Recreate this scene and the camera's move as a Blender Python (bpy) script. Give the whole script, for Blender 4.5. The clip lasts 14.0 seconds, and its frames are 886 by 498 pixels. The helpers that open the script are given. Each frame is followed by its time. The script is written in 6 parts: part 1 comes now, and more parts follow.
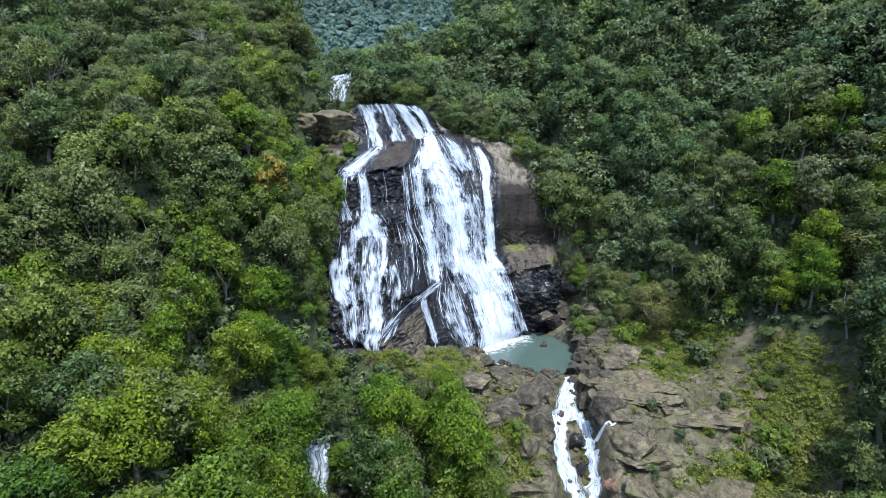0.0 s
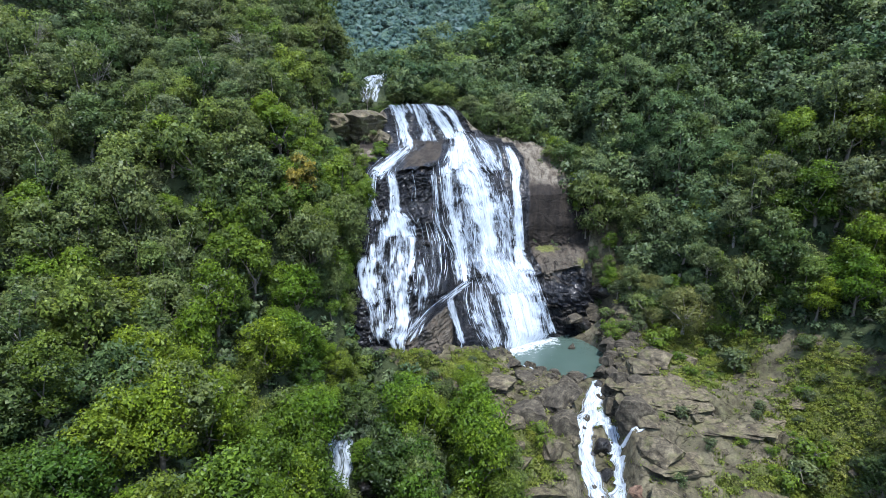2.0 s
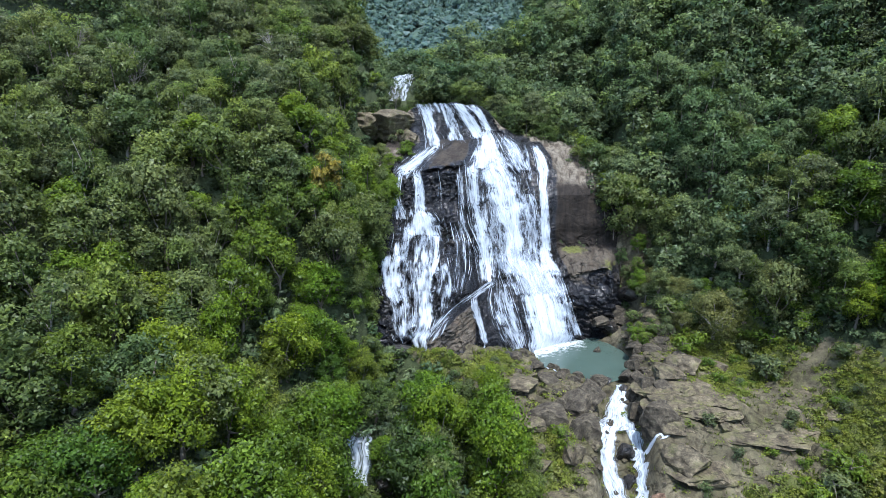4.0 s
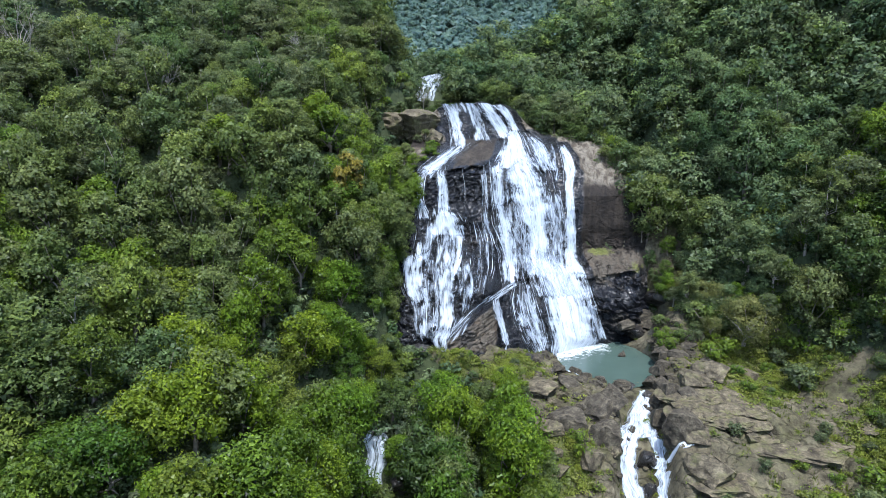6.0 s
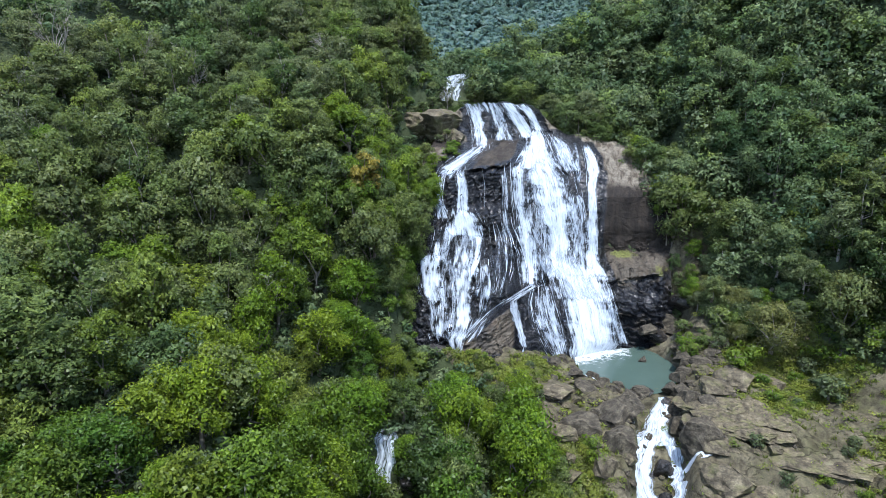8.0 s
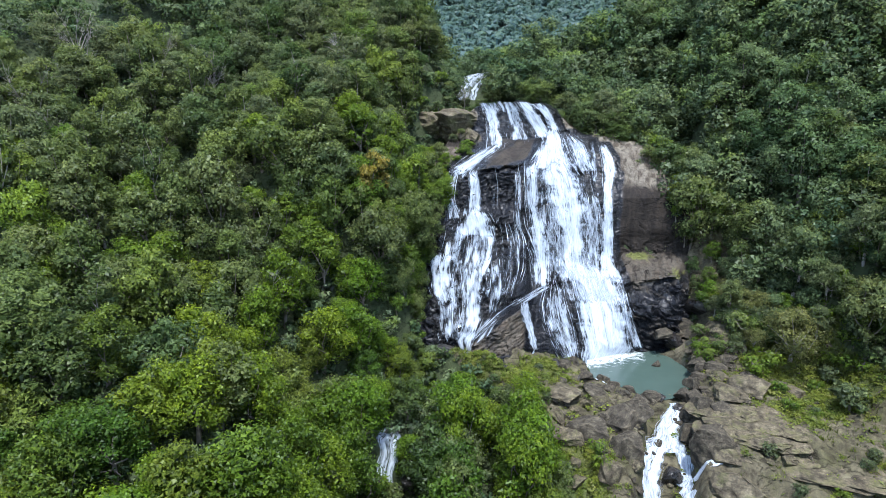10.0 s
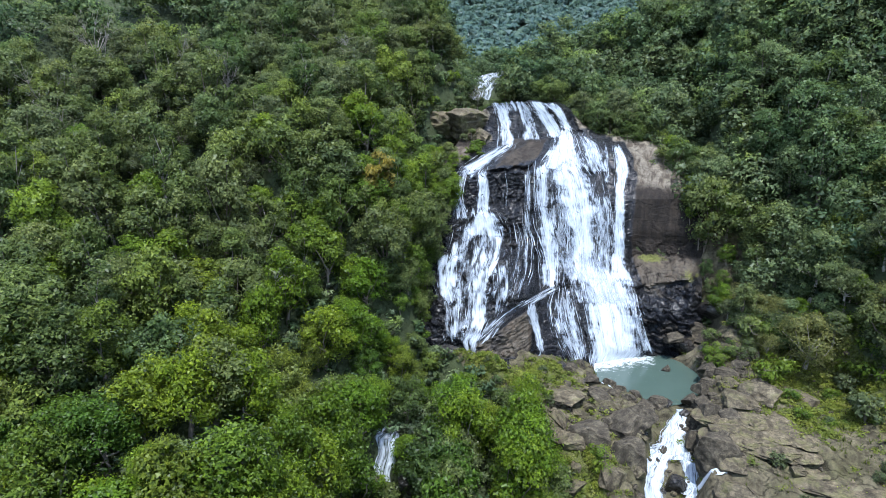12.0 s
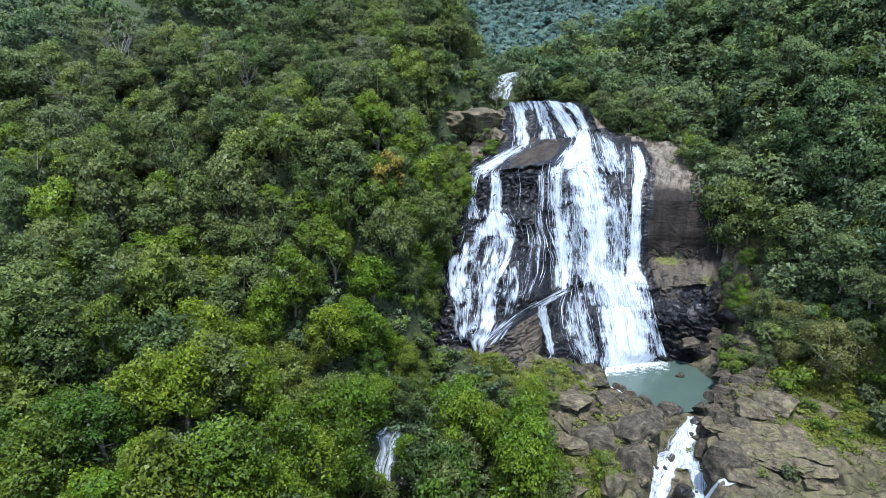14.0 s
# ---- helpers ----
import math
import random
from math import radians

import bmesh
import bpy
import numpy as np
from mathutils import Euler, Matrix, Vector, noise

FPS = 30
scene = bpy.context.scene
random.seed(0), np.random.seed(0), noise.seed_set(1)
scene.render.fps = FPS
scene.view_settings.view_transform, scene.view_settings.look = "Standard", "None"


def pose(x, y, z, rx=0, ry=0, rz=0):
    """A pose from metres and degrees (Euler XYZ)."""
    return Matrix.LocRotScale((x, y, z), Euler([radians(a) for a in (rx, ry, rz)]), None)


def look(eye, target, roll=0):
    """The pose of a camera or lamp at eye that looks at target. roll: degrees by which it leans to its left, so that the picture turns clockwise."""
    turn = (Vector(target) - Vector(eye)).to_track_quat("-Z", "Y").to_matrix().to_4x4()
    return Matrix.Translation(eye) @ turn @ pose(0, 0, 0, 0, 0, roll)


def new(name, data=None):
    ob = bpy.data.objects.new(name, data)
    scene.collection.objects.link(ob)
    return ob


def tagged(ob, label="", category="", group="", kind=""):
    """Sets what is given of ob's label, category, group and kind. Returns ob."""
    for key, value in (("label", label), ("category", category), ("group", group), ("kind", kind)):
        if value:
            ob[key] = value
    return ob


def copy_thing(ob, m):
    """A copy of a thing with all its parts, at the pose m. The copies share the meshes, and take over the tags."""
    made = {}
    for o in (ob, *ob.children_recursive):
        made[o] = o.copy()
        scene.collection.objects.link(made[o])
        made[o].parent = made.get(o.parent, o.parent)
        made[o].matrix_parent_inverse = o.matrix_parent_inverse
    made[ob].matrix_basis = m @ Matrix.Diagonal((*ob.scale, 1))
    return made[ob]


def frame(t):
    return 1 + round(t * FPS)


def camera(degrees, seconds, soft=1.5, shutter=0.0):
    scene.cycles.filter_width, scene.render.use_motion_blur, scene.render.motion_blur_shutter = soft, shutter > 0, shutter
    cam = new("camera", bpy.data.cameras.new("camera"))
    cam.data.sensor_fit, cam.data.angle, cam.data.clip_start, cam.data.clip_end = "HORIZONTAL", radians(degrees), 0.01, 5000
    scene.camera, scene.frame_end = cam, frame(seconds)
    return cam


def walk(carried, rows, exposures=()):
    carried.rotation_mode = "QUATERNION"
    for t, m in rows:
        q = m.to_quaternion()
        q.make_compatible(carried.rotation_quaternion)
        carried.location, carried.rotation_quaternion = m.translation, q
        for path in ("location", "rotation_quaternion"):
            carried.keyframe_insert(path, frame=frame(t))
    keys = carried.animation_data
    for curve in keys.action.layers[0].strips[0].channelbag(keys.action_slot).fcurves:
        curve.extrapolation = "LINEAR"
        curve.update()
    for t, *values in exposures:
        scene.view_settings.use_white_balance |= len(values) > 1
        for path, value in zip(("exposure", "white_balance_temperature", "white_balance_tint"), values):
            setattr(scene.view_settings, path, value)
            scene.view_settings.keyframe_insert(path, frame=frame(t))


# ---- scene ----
cam = camera(78.2, 14.0, 0.35)
METRES, EYE, TILT, LEAN, TURN = 20.0, 48.0, -12.25, 0.0, 0.0
ROWS = [
    (0.0, 0.0, 0.0, 0.0, -0.0, 0.0, -0.0),
    (0.5, 0.0185, 0.0009, 0.0, 0.69, -0.0, -0.16),
    (1.0, 0.0376, 0.0007, -0.0003, 1.61, -0.02, -0.34),
    (1.5, 0.0572, 0.0016, -0.0009, 2.59, -0.02, -0.55),
    (2.0, 0.0794, 0.0031, 0.0002, 3.66, -0.04, -0.78),
    (2.5, 0.0975, 0.005, 0.0009, 4.48, -0.06, -0.95),
    (3.0, 0.115, 0.0081, 0.002, 5.22, -0.1, -1.12),
    (5.5, 0.2513, 0.0482, 0.0018, 9.81, -0.22, -2.08),
    (6.0, 0.2835, 0.0575, 0.0035, 10.58, -0.25, -2.24),
    (6.5, 0.3139, 0.0674, 0.0053, 11.33, -0.28, -2.43),
    (7.0, 0.3487, 0.0795, 0.0073, 12.2, -0.31, -2.62),
    (7.5, 0.3873, 0.0919, 0.0105, 13.06, -0.37, -2.79),
    (8.0, 0.4236, 0.1062, 0.0125, 13.9, -0.4, -2.98),
    (10.5, 0.6192, 0.1875, 0.0205, 17.25, -0.59, -3.69),
    (11.0, 0.6597, 0.2044, 0.023, 17.81, -0.62, -3.81),
    (11.5, 0.7049, 0.2253, 0.0265, 18.52, -0.64, -3.96),
    (12.0, 0.7506, 0.2452, 0.0303, 19.26, -0.71, -4.11),
    (12.5, 0.7973, 0.2657, 0.0353, 20.02, -0.77, -4.24),
    (13.0, 0.8402, 0.285, 0.0395, 20.74, -0.83, -4.41),
    (13.5, 0.8883, 0.3076, 0.0436, 21.57, -0.9, -4.57),
    (14.0, 0.9344, 0.3316, 0.0484, 22.41, -0.97, -4.72),
]
walk(cam, [(t, pose(0, 0, EYE, TILT, LEAN, TURN) @ pose(METRES * x, METRES * y, METRES * z, 90 + pitch, roll, yaw)) for t, x, y, z, yaw, pitch, roll in ROWS], [(0.0, 1.53, 6000, 10), (14.0, 1.53, 6000, 10)])


# ---- light ----
SUN_TOWARDS = Vector((0.15, -0.27, 0.95)).normalized()
world = bpy.data.worlds.new("sky")
scene.world = world
world.use_nodes = True
wn = world.node_tree.nodes
sky = wn.new("ShaderNodeTexSky")
sky.sky_type = "NISHITA"
sky.sun_disc = False
sky.sun_elevation = math.asin(SUN_TOWARDS.z)
sky.sun_rotation = math.atan2(SUN_TOWARDS.x, SUN_TOWARDS.y)
sky.air_density, sky.dust_density, sky.ozone_density = 1.2, 1.6, 1.0
wn["Background"].inputs["Strength"].default_value = 0.15
world.node_tree.links.new(sky.outputs["Color"], wn["Background"].inputs["Color"])
sun_data = bpy.data.lights.new("sun", "SUN")
sun_data.energy, sun_data.angle, sun_data.color = 2.35, radians(0.6), (1.0, 0.97, 0.92)
sun_lamp = new("sun", sun_data)
sun_lamp.matrix_world = look(SUN_TOWARDS * 200, (0, 0, 0))


# ---- shape of the land ----
def ss(a, b, v):
    """A smooth step from 0 at a to 1 at b."""
    t = np.clip((np.asarray(v, float) - a) / (b - a), 0, 1)
    return t * t * (3 - 2 * t)


def bump(x, y, cx, cy, rx, ry):
    return np.exp(-((x - cx) / rx) ** 2 - ((y - cy) / ry) ** 2)


def lumps(x, y, step, seed):
    """Smooth noise from sines, about -1 to 1, with features of about step metres."""
    r = np.random.RandomState(seed)
    out = 0 * np.asarray(x, float)
    for k in range(7):
        a, f, p = r.uniform(0, 6.28), r.uniform(0.7, 1.9) / step, r.uniform(0, 6.28)
        out = out + np.sin(6.28 * f * (x * math.cos(a) + y * math.sin(a)) + p + 1.3 * np.sin(6.28 * f * 0.61 * (x * math.sin(a) - y * math.cos(a)) + 2 * p))
    return out / 4.5


BED_Y = (40, 60, 72, 80, 88, 94, 100, 108)
BED_X = (14, 18, 22.0, 22.6, 23.4, 23.4, 23.8, 21)
BED_Z = (-32, -22, -14.5, -10.5, -6.9, -3.0, -0.1, 0.1)


def bank(y):
    return np.interp(y, (-400, -100, 0, 40, 60, 70, 80, 86, 93, 100, 117), (-130, -70, -40, -25, -16, -10.5, -4.8, -1.6, 0.8, 1.0, 0.6))


def hill_foot(y):
    return np.interp(y, (0, 55, 66, 76, 90, 100, 115, 150, 178, 260, 420), (-6, -8, -18, -20, -20, -24, -25, -27, -46, -62, -60))


TIER_Z = (-4, 3, 8, 13, 18, 24, 32, 38, 42, 45.5, 49, 54)
TIERS = {
    -34: (99, 100, 101, 103, 105, 108, 113, 118, 127, 137, 143, 147),
    -24: (101, 103, 104.5, 106.5, 109, 112, 118, 122, 130, 139, 144.5, 147),
    -12: (100.5, 103.5, 106, 110.5, 115, 122, 125, 127, 137, 148.5, 150, 151),
    0: (111.5, 114.5, 117.5, 120.5, 127.5, 130, 133, 137, 145, 152, 157, 158),
    9: (114.5, 116.5, 119.5, 124, 131, 134, 138, 143.5, 148, 156, 161, 166),
    18: (121.5, 123, 126.5, 131, 136, 138, 141, 147, 152, 158, 163, 170),
    30: (126, 128, 130, 133, 137, 139, 144, 151, 156, 161, 166, 174),
}


def wall_top(x):
    """The height at which the rock wall rolls back into the land above."""
    return np.interp(x, (-30, -25, -22, -6, -3, 1, 6, 14, 22, 30), (50, 52, 54.0, 54.4, 51, 47.6, 46.2, 45, 43, 41)) + 0.7 * np.sin(0.9 * x + 1) * np.sin(0.37 * x) - 0.4 * np.exp(-((x + 22) / 1.5) ** 2)


def face_depth(x, z):
    """How far ahead the rock wall stands at (x, z)."""
    x, z = np.asarray(x, float), np.asarray(z, float)
    stations = sorted(TIERS)
    cols = np.array([np.interp(z, TIER_Z, TIERS[s]) for s in stations])
    out = 0 * x + cols[0]
    for k in range(len(stations) - 1):
        a, b = stations[k], stations[k + 1]
        t = ss(a, b, x) * 0.5 + 0.5 * np.clip((x - a) / (b - a), 0, 1)
        out = np.where(x > a, cols[k] * (1 - t) + cols[k + 1] * t, out)
    return out


def under_wall(x, y):
    """The height of the rock wall's surface at (x, y), seen from above."""
    stations = sorted(TIERS)
    cols = [np.interp(y, (TIERS[s][0] - 2.5, *TIERS[s]), (9, *TIER_Z)) + 0.30 * np.clip(y - TIERS[s][-1], 0, None) for s in stations]
    out = 0 * x + cols[0]
    for k in range(len(stations) - 1):
        a, b = stations[k], stations[k + 1]
        t = np.clip((x - a) / (b - a), 0, 1)
        out = np.where(x > a, cols[k] * (1 - t) + cols[k + 1] * t, out)
    top = wall_top(x)
    return np.minimum(out, top + 0.25 * np.clip(y - face_depth(x, top), 0, None))


def ground_height(x, y):
    x, y = np.asarray(x, float), np.asarray(y, float)
    h = bank(y)
    back = y - 0.27 * np.clip(x, 0, 80)
    h = h + 48 * ss(116, 153, back) + 0.30 * np.clip(back - 153, 0, 130) + 0.6 * np.clip(y - 300, 0, 320) + 0.3 * np.clip(y - 620, 0, 2000)
    d = np.clip(hill_foot(y) - x, 0, None)
    left = 26 * (1 - np.exp(-d / 22)) + 0.38 * np.clip(d, 0, 400)
    h = h + left * (1 - 0.35 * ss(120, 150, y)) + 24 * ss(-2, 4, hill_foot(y) - x) * ss(84, 106, y) * (1 - 0.5 * ss(122, 145, y)) * (1 - 0.8 * ss(18, 45, d))
    e = np.clip(x - np.interp(y, (0, 60, 90, 110, 131, 150, 180, 300), (46, 50, 56, 52, 40, 34, 10, -20)), 0, None)
    soft = 9 * ss(70, 80, y) * ss(122, 108, y) + 0.01
    h = h + 1.05 * np.clip(e, 0, 60) * e / (e + soft) + 0.4 * np.clip(e - 60, 0, 500)
    # the shelf at the foot of the falls, and the steep bank below it
    h = h + 6.5 * ss(-2, -12, x) * ss(92, 100, y) * (1 - ss(118, 130, y)) * (1 - 0.7 * ss(-22, -30, x))
    h = h + 2.6 * ss(10, 0, x) * ss(89, 95, y) * ss(128, 118, y) * ss(-14, -4, x)
    # the bank behind the pool
    h = h + 8.0 * ss(25, 36, x) * ss(111, 124, y) * ss(150, 130, y) + 2.0 * ss(27, 33, x) * ss(97, 103, y) * ss(46, 40, x)
    h = h - 10 * bump(x, y, -30, 150, 7, 12) + 7 * bump(x, y, -33, 186, 14, 9) + 8.0 * bump(x, y, -20, 75, 8, 6)
    # knoll under the near grove, and the shoulder of the near flank
    h = h + 2.0 * bump(x, y, -5, 70, 12, 9) + 13 * bump(x, y, -22, 42, 13, 11) + 8 * bump(x, y, -42, 46, 14, 12)
    # the hollow under the outcrop beside the lip
    h = h - 9 * bump(x, y, -31, 129, 7, 9) - 6 * bump(x, y, -31, 142, 6, 6)
    # dips and swells of the flanks
    h = h - 6 * bump(x, y, -72, 93, 12, 10) + 3 * bump(x, y, -57, 126, 12, 12) + 5 * bump(x, y, 64, 108, 9, 9)
    h = h + 10 * bump(x, y, 52, 143, 10, 7) - 12 * bump(x, y, 62, 164, 14, 12) - 9 * bump(x, y, 34, 182, 14, 12) - 15 * bump(x, y, 34, 208, 16, 16)
    # the spur behind the falls, and the valley that opens past it
    h = h + 17 * bump(x, y, 2, 196, 20, 15)
    vale = 60 + 0.31 * (y - 215) + 0.16 * np.clip(y - 395, 0, 400)
    w = ss(200, 226, y) * ss(34, 6, x)
    h = h * (1 - w) + vale * w
    # the land keeps behind the rock wall
    edge = ss(-27, -24.5, x) * ss(34, 29, x) * ss(97, 101, y) * ss(200, 180, y)
    h = np.where(edge > 0, np.minimum(h, h * (1 - edge) + edge * (under_wall(x, y) - 5.2 + 4.2 * ss(2, 9, y - face_depth(x, wall_top(x))))), h)
    # basin of the pool
    q = ((x - 19.5) / 9.6) ** 2 + ((y - 113) / 11.0) ** 2
    h = np.where(q < 2.2, h - (h + 2.0) * ss(1.35, 0.75, q), h)
    # the cleft of the stream
    bx, bz = np.interp(y, BED_Y, BED_X), np.interp(y, BED_Y, BED_Z)
    w = ss(5.6, 2.6, np.abs(x - bx)) * ss(20, 50, y) * ss(109, 104, y)
    h = h * (1 - w) + bz * w
    rough = ss(2, 12, np.abs(x - bx)) + 0.4
    return h + 0.5 * lumps(x, y, 9, 3) * rough + 0.18 * lumps(x, y, 2.6, 4) + 2.5 * lumps(x, y, 45, 5) * ss(140, 230, y)


# ---- materials ----
def nodes_of(name):
    m = bpy.data.materials.new(name)
    m.use_nodes = True
    t = m.node_tree
    t.nodes.clear()
    return m, t


def node(t, kind, **values):
    n = t.nodes.new(kind)
    for k, v in values.items():
        if k in n.inputs:
            n.inputs[k].default_value = v
    return n


def ramp(t, source, stops):
    r = t.nodes.new("ShaderNodeValToRGB")
    while len(r.color_ramp.elements) < len(stops):
        r.color_ramp.elements.new(0.5)
    for e, (p, c) in zip(r.color_ramp.elements, stops):
        e.position = p
        e.color = (*c, 1) if len(c) == 3 else c
    t.links.new(source, r.inputs["Fac"])
    return r.outputs["Color"]


def mix(t, fac, a, b, blend="MIX"):
    n = t.nodes.new("ShaderNodeMix")
    n.data_type, n.blend_type = "RGBA", blend
    for key, v in ((0, fac), (6, a), (7, b)):
        if isinstance(v, (int, float)):
            n.inputs[key].default_value = v
        elif isinstance(v, tuple):
            n.inputs[key].default_value = (*v, 1)
        else:
            t.links.new(v, n.inputs[key])
    return n.outputs[2]


def maths(t, op, a, b=0.0, c=0.0):
    n = t.nodes.new("ShaderNodeMath")
    n.operation = op
    for i, v in enumerate((a, b, c)):
        if isinstance(v, (int, float)):
            n.inputs[i].default_value = v
        else:
            t.links.new(v, n.inputs[i])
    return n.outputs[0]


def grain(t, scale, detail=4.0, rough=0.55, stretch=None, where="Object", warp=0.0):
    c = t.nodes.new("ShaderNodeTexCoord")
    src = c.outputs[where]
    if stretch:
        mp = t.nodes.new("ShaderNodeMapping")
        mp.inputs["Scale"].default_value = stretch
        t.links.new(src, mp.inputs["Vector"])
        src = mp.outputs[0]
    n = node(t, "ShaderNodeTexNoise", Scale=scale, Detail=detail, Roughness=rough, Distortion=warp)
    t.links.new(src, n.inputs["Vector"])
    return n.outputs["Fac"]


def cracks(t, scale, width, stretch=(1, 1, 1), warp=1.1):
    """1 on unbroken rock, 0 in the joints between blocks."""
    c = t.nodes.new("ShaderNodeTexCoord")
    mp = t.nodes.new("ShaderNodeMapping")
    mp.inputs["Scale"].default_value = stretch
    t.links.new(c.outputs["Object"], mp.inputs["Vector"])
    n = node(t, "ShaderNodeTexNoise", Scale=scale * 1.2, Detail=6.0, Roughness=0.65)
    t.links.new(mp.outputs[0], n.inputs["Vector"])
    add = t.nodes.new("ShaderNodeVectorMath")
    add.operation = "MULTIPLY_ADD"
    t.links.new(n.outputs["Color"], add.inputs[0])
    add.inputs[1].default_value = (warp / scale,) * 3
    t.links.new(mp.outputs[0], add.inputs[2])
    v = t.nodes.new("ShaderNodeTexVoronoi")
    v.feature = "DISTANCE_TO_EDGE"
    v.inputs["Scale"].default_value = scale
    t.links.new(add.outputs[0], v.inputs["Vector"])
    return ramp(t, v.outputs["Distance"], ((0.0, (0, 0, 0)), (width, (1, 1, 1))))


def attribute(t, name):
    a = t.nodes.new("ShaderNodeAttribute")
    a.attribute_name = name
    return a.outputs["Fac"]


def finish(t, shader):
    o = t.nodes.new("ShaderNodeOutputMaterial")
    t.links.new(shader, o.inputs["Surface"])


def surface(t, colour, rough, height=None, strength=0.5, dist=0.1, spec=0.4):
    p = node(t, "ShaderNodeBsdfPrincipled")
    p.inputs["Specular IOR Level"].default_value = spec
    for key, v in (("Base Color", colour), ("Roughness", rough)):
        if isinstance(v, (int, float)):
            p.inputs[key].default_value = v
        elif isinstance(v, tuple):
            p.inputs[key].default_value = (*v, 1)
        else:
            t.links.new(v, p.inputs[key])
    if height is not None:
        b = node(t, "ShaderNodeBump", Strength=strength, Distance=dist)
        t.links.new(height, b.inputs["Height"])
        t.links.new(b.outputs[0], p.inputs["Normal"])
    return p.outputs[0]


def leaf_material(name, stops, per_tree="object", massed=True, vary=1.0):
    """Leaves: the hue differs from tree to tree, the tone from leaf to leaf."""
    m, t = nodes_of(name)
    if per_tree == "object":
        rnd = t.nodes.new("ShaderNodeObjectInfo").outputs["Random"]
    else:
        rnd = attribute(t, "tint")
    base = ramp(t, rnd, stops)
    isl = t.nodes.new("ShaderNodeNewGeometry").outputs["Random Per Island"]
    tone = ramp(t, isl, ((0.0, (0.50, 0.53, 0.50)), (0.45, (0.92, 0.95, 0.92)), (0.8, (1.18, 1.18, 1.10)), (1.0, (1.46, 1.42, 1.28))))
    col = mix(t, vary, base, tone, "MULTIPLY")
    patch = ramp(t, grain(t, 0.35, 2.0), ((0.35, (0.7, 0.75, 0.7)), (0.65, (1.2, 1.15, 1.0))))
    col = mix(t, 0.8, col, patch, "MULTIPLY")
    fleck = ramp(t, grain(t, 3.2, 3.0, 0.7), ((0.34, (0.45, 0.48, 0.45)), (0.5, (1.0, 1.0, 1.0)), (0.66, (1.4, 1.36, 1.2))))
    col = mix(t, 0.75 * vary, col, fleck, "MULTIPLY")
    d = node(t, "ShaderNodeBsdfDiffuse")
    tr = node(t, "ShaderNodeBsdfTranslucent")
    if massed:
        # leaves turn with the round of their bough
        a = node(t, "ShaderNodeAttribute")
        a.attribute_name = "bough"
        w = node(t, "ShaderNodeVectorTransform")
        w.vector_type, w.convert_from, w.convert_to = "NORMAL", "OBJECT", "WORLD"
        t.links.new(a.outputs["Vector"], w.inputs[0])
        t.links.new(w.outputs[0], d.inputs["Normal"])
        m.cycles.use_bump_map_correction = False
    g = node(t, "ShaderNodeBsdfGlossy", Roughness=0.45)
    g.inputs["Color"].default_value = (0.75, 0.8, 0.8, 1)
    t.links.new(col, d.inputs["Color"])
    t.links.new(mix(t, 1.0, col, (1.15, 1.30, 0.75), "MULTIPLY"), tr.inputs["Color"])
    m1 = node(t, "ShaderNodeMixShader", Fac=0.35)
    m2 = node(t, "ShaderNodeMixShader", Fac=0.015)
    t.links.new(d.outputs[0], m1.inputs[1])
    t.links.new(tr.outputs[0], m1.inputs[2])
    t.links.new(m1.outputs[0], m2.inputs[1])
    t.links.new(g.outputs[0], m2.inputs[2])
    finish(t, m2.outputs[0])
    return m


GREENS = (
    (0.00, (0.046, 0.076, 0.026)),
    (0.16, (0.080, 0.108, 0.036)),
    (0.30, (0.104, 0.130, 0.048)),
    (0.44, (0.060, 0.096, 0.038)),
    (0.58, (0.109, 0.131, 0.056)),
    (0.72, (0.086, 0.128, 0.030)),
    (0.82, (0.092, 0.113, 0.052)),
    (0.92, (0.130, 0.170, 0.034)),
    (1.00, (0.111, 0.126, 0.062)),
)
LEAF = leaf_material("leaf", GREENS)
# Hillside leaves: the greens with a slight blue haze mixed in.
LEAF_FAR_HAZED = leaf_material("leaf_hillside_hazed", tuple((p, (c[0] * 0.95 + 0.004, c[1] * 0.98 + 0.009, c[2] * 1.1 + 0.020)) for p, c in GREENS), "tint")
# Valley leaves: pale blue haze and low contrast are painted into the colour.
LEAF_VALLEY_HAZED = leaf_material("leaf_valley_hazed", tuple((p, (c[0] * 0.3 + 0.064, c[1] * 0.3 + 0.108, c[2] * 0.3 + 0.136)) for p, c in GREENS), "tint", vary=0.16)
LEAF_GREY = leaf_material("leaf_greyish", ((0.0, (0.075, 0.098, 0.050)), (0.5, (0.100, 0.118, 0.064)), (1.0, (0.088, 0.122, 0.054))))
LEAF_BRIGHT = leaf_material("leaf_bright", ((0.0, (0.088, 0.140, 0.018)), (0.5, (0.122, 0.172, 0.022)), (1.0, (0.076, 0.130, 0.020))))
LEAF_LUSH = leaf_material("leaf_lush", ((0.0, (0.048, 0.094, 0.013)), (0.2, (0.090, 0.136, 0.013)), (0.4, (0.070, 0.130, 0.012)), (0.6, (0.126, 0.174, 0.014)), (0.8, (0.096, 0.120, 0.022)), (1.0, (0.062, 0.106, 0.015))))
LEAF_COVER = leaf_material("leaf_creeper", ((0.0, (0.090, 0.120, 0.022)), (0.4, (0.150, 0.172, 0.032)), (0.7, (0.120, 0.156, 0.026)), (1.0, (0.160, 0.165, 0.052))), "tint", vary=0.5)
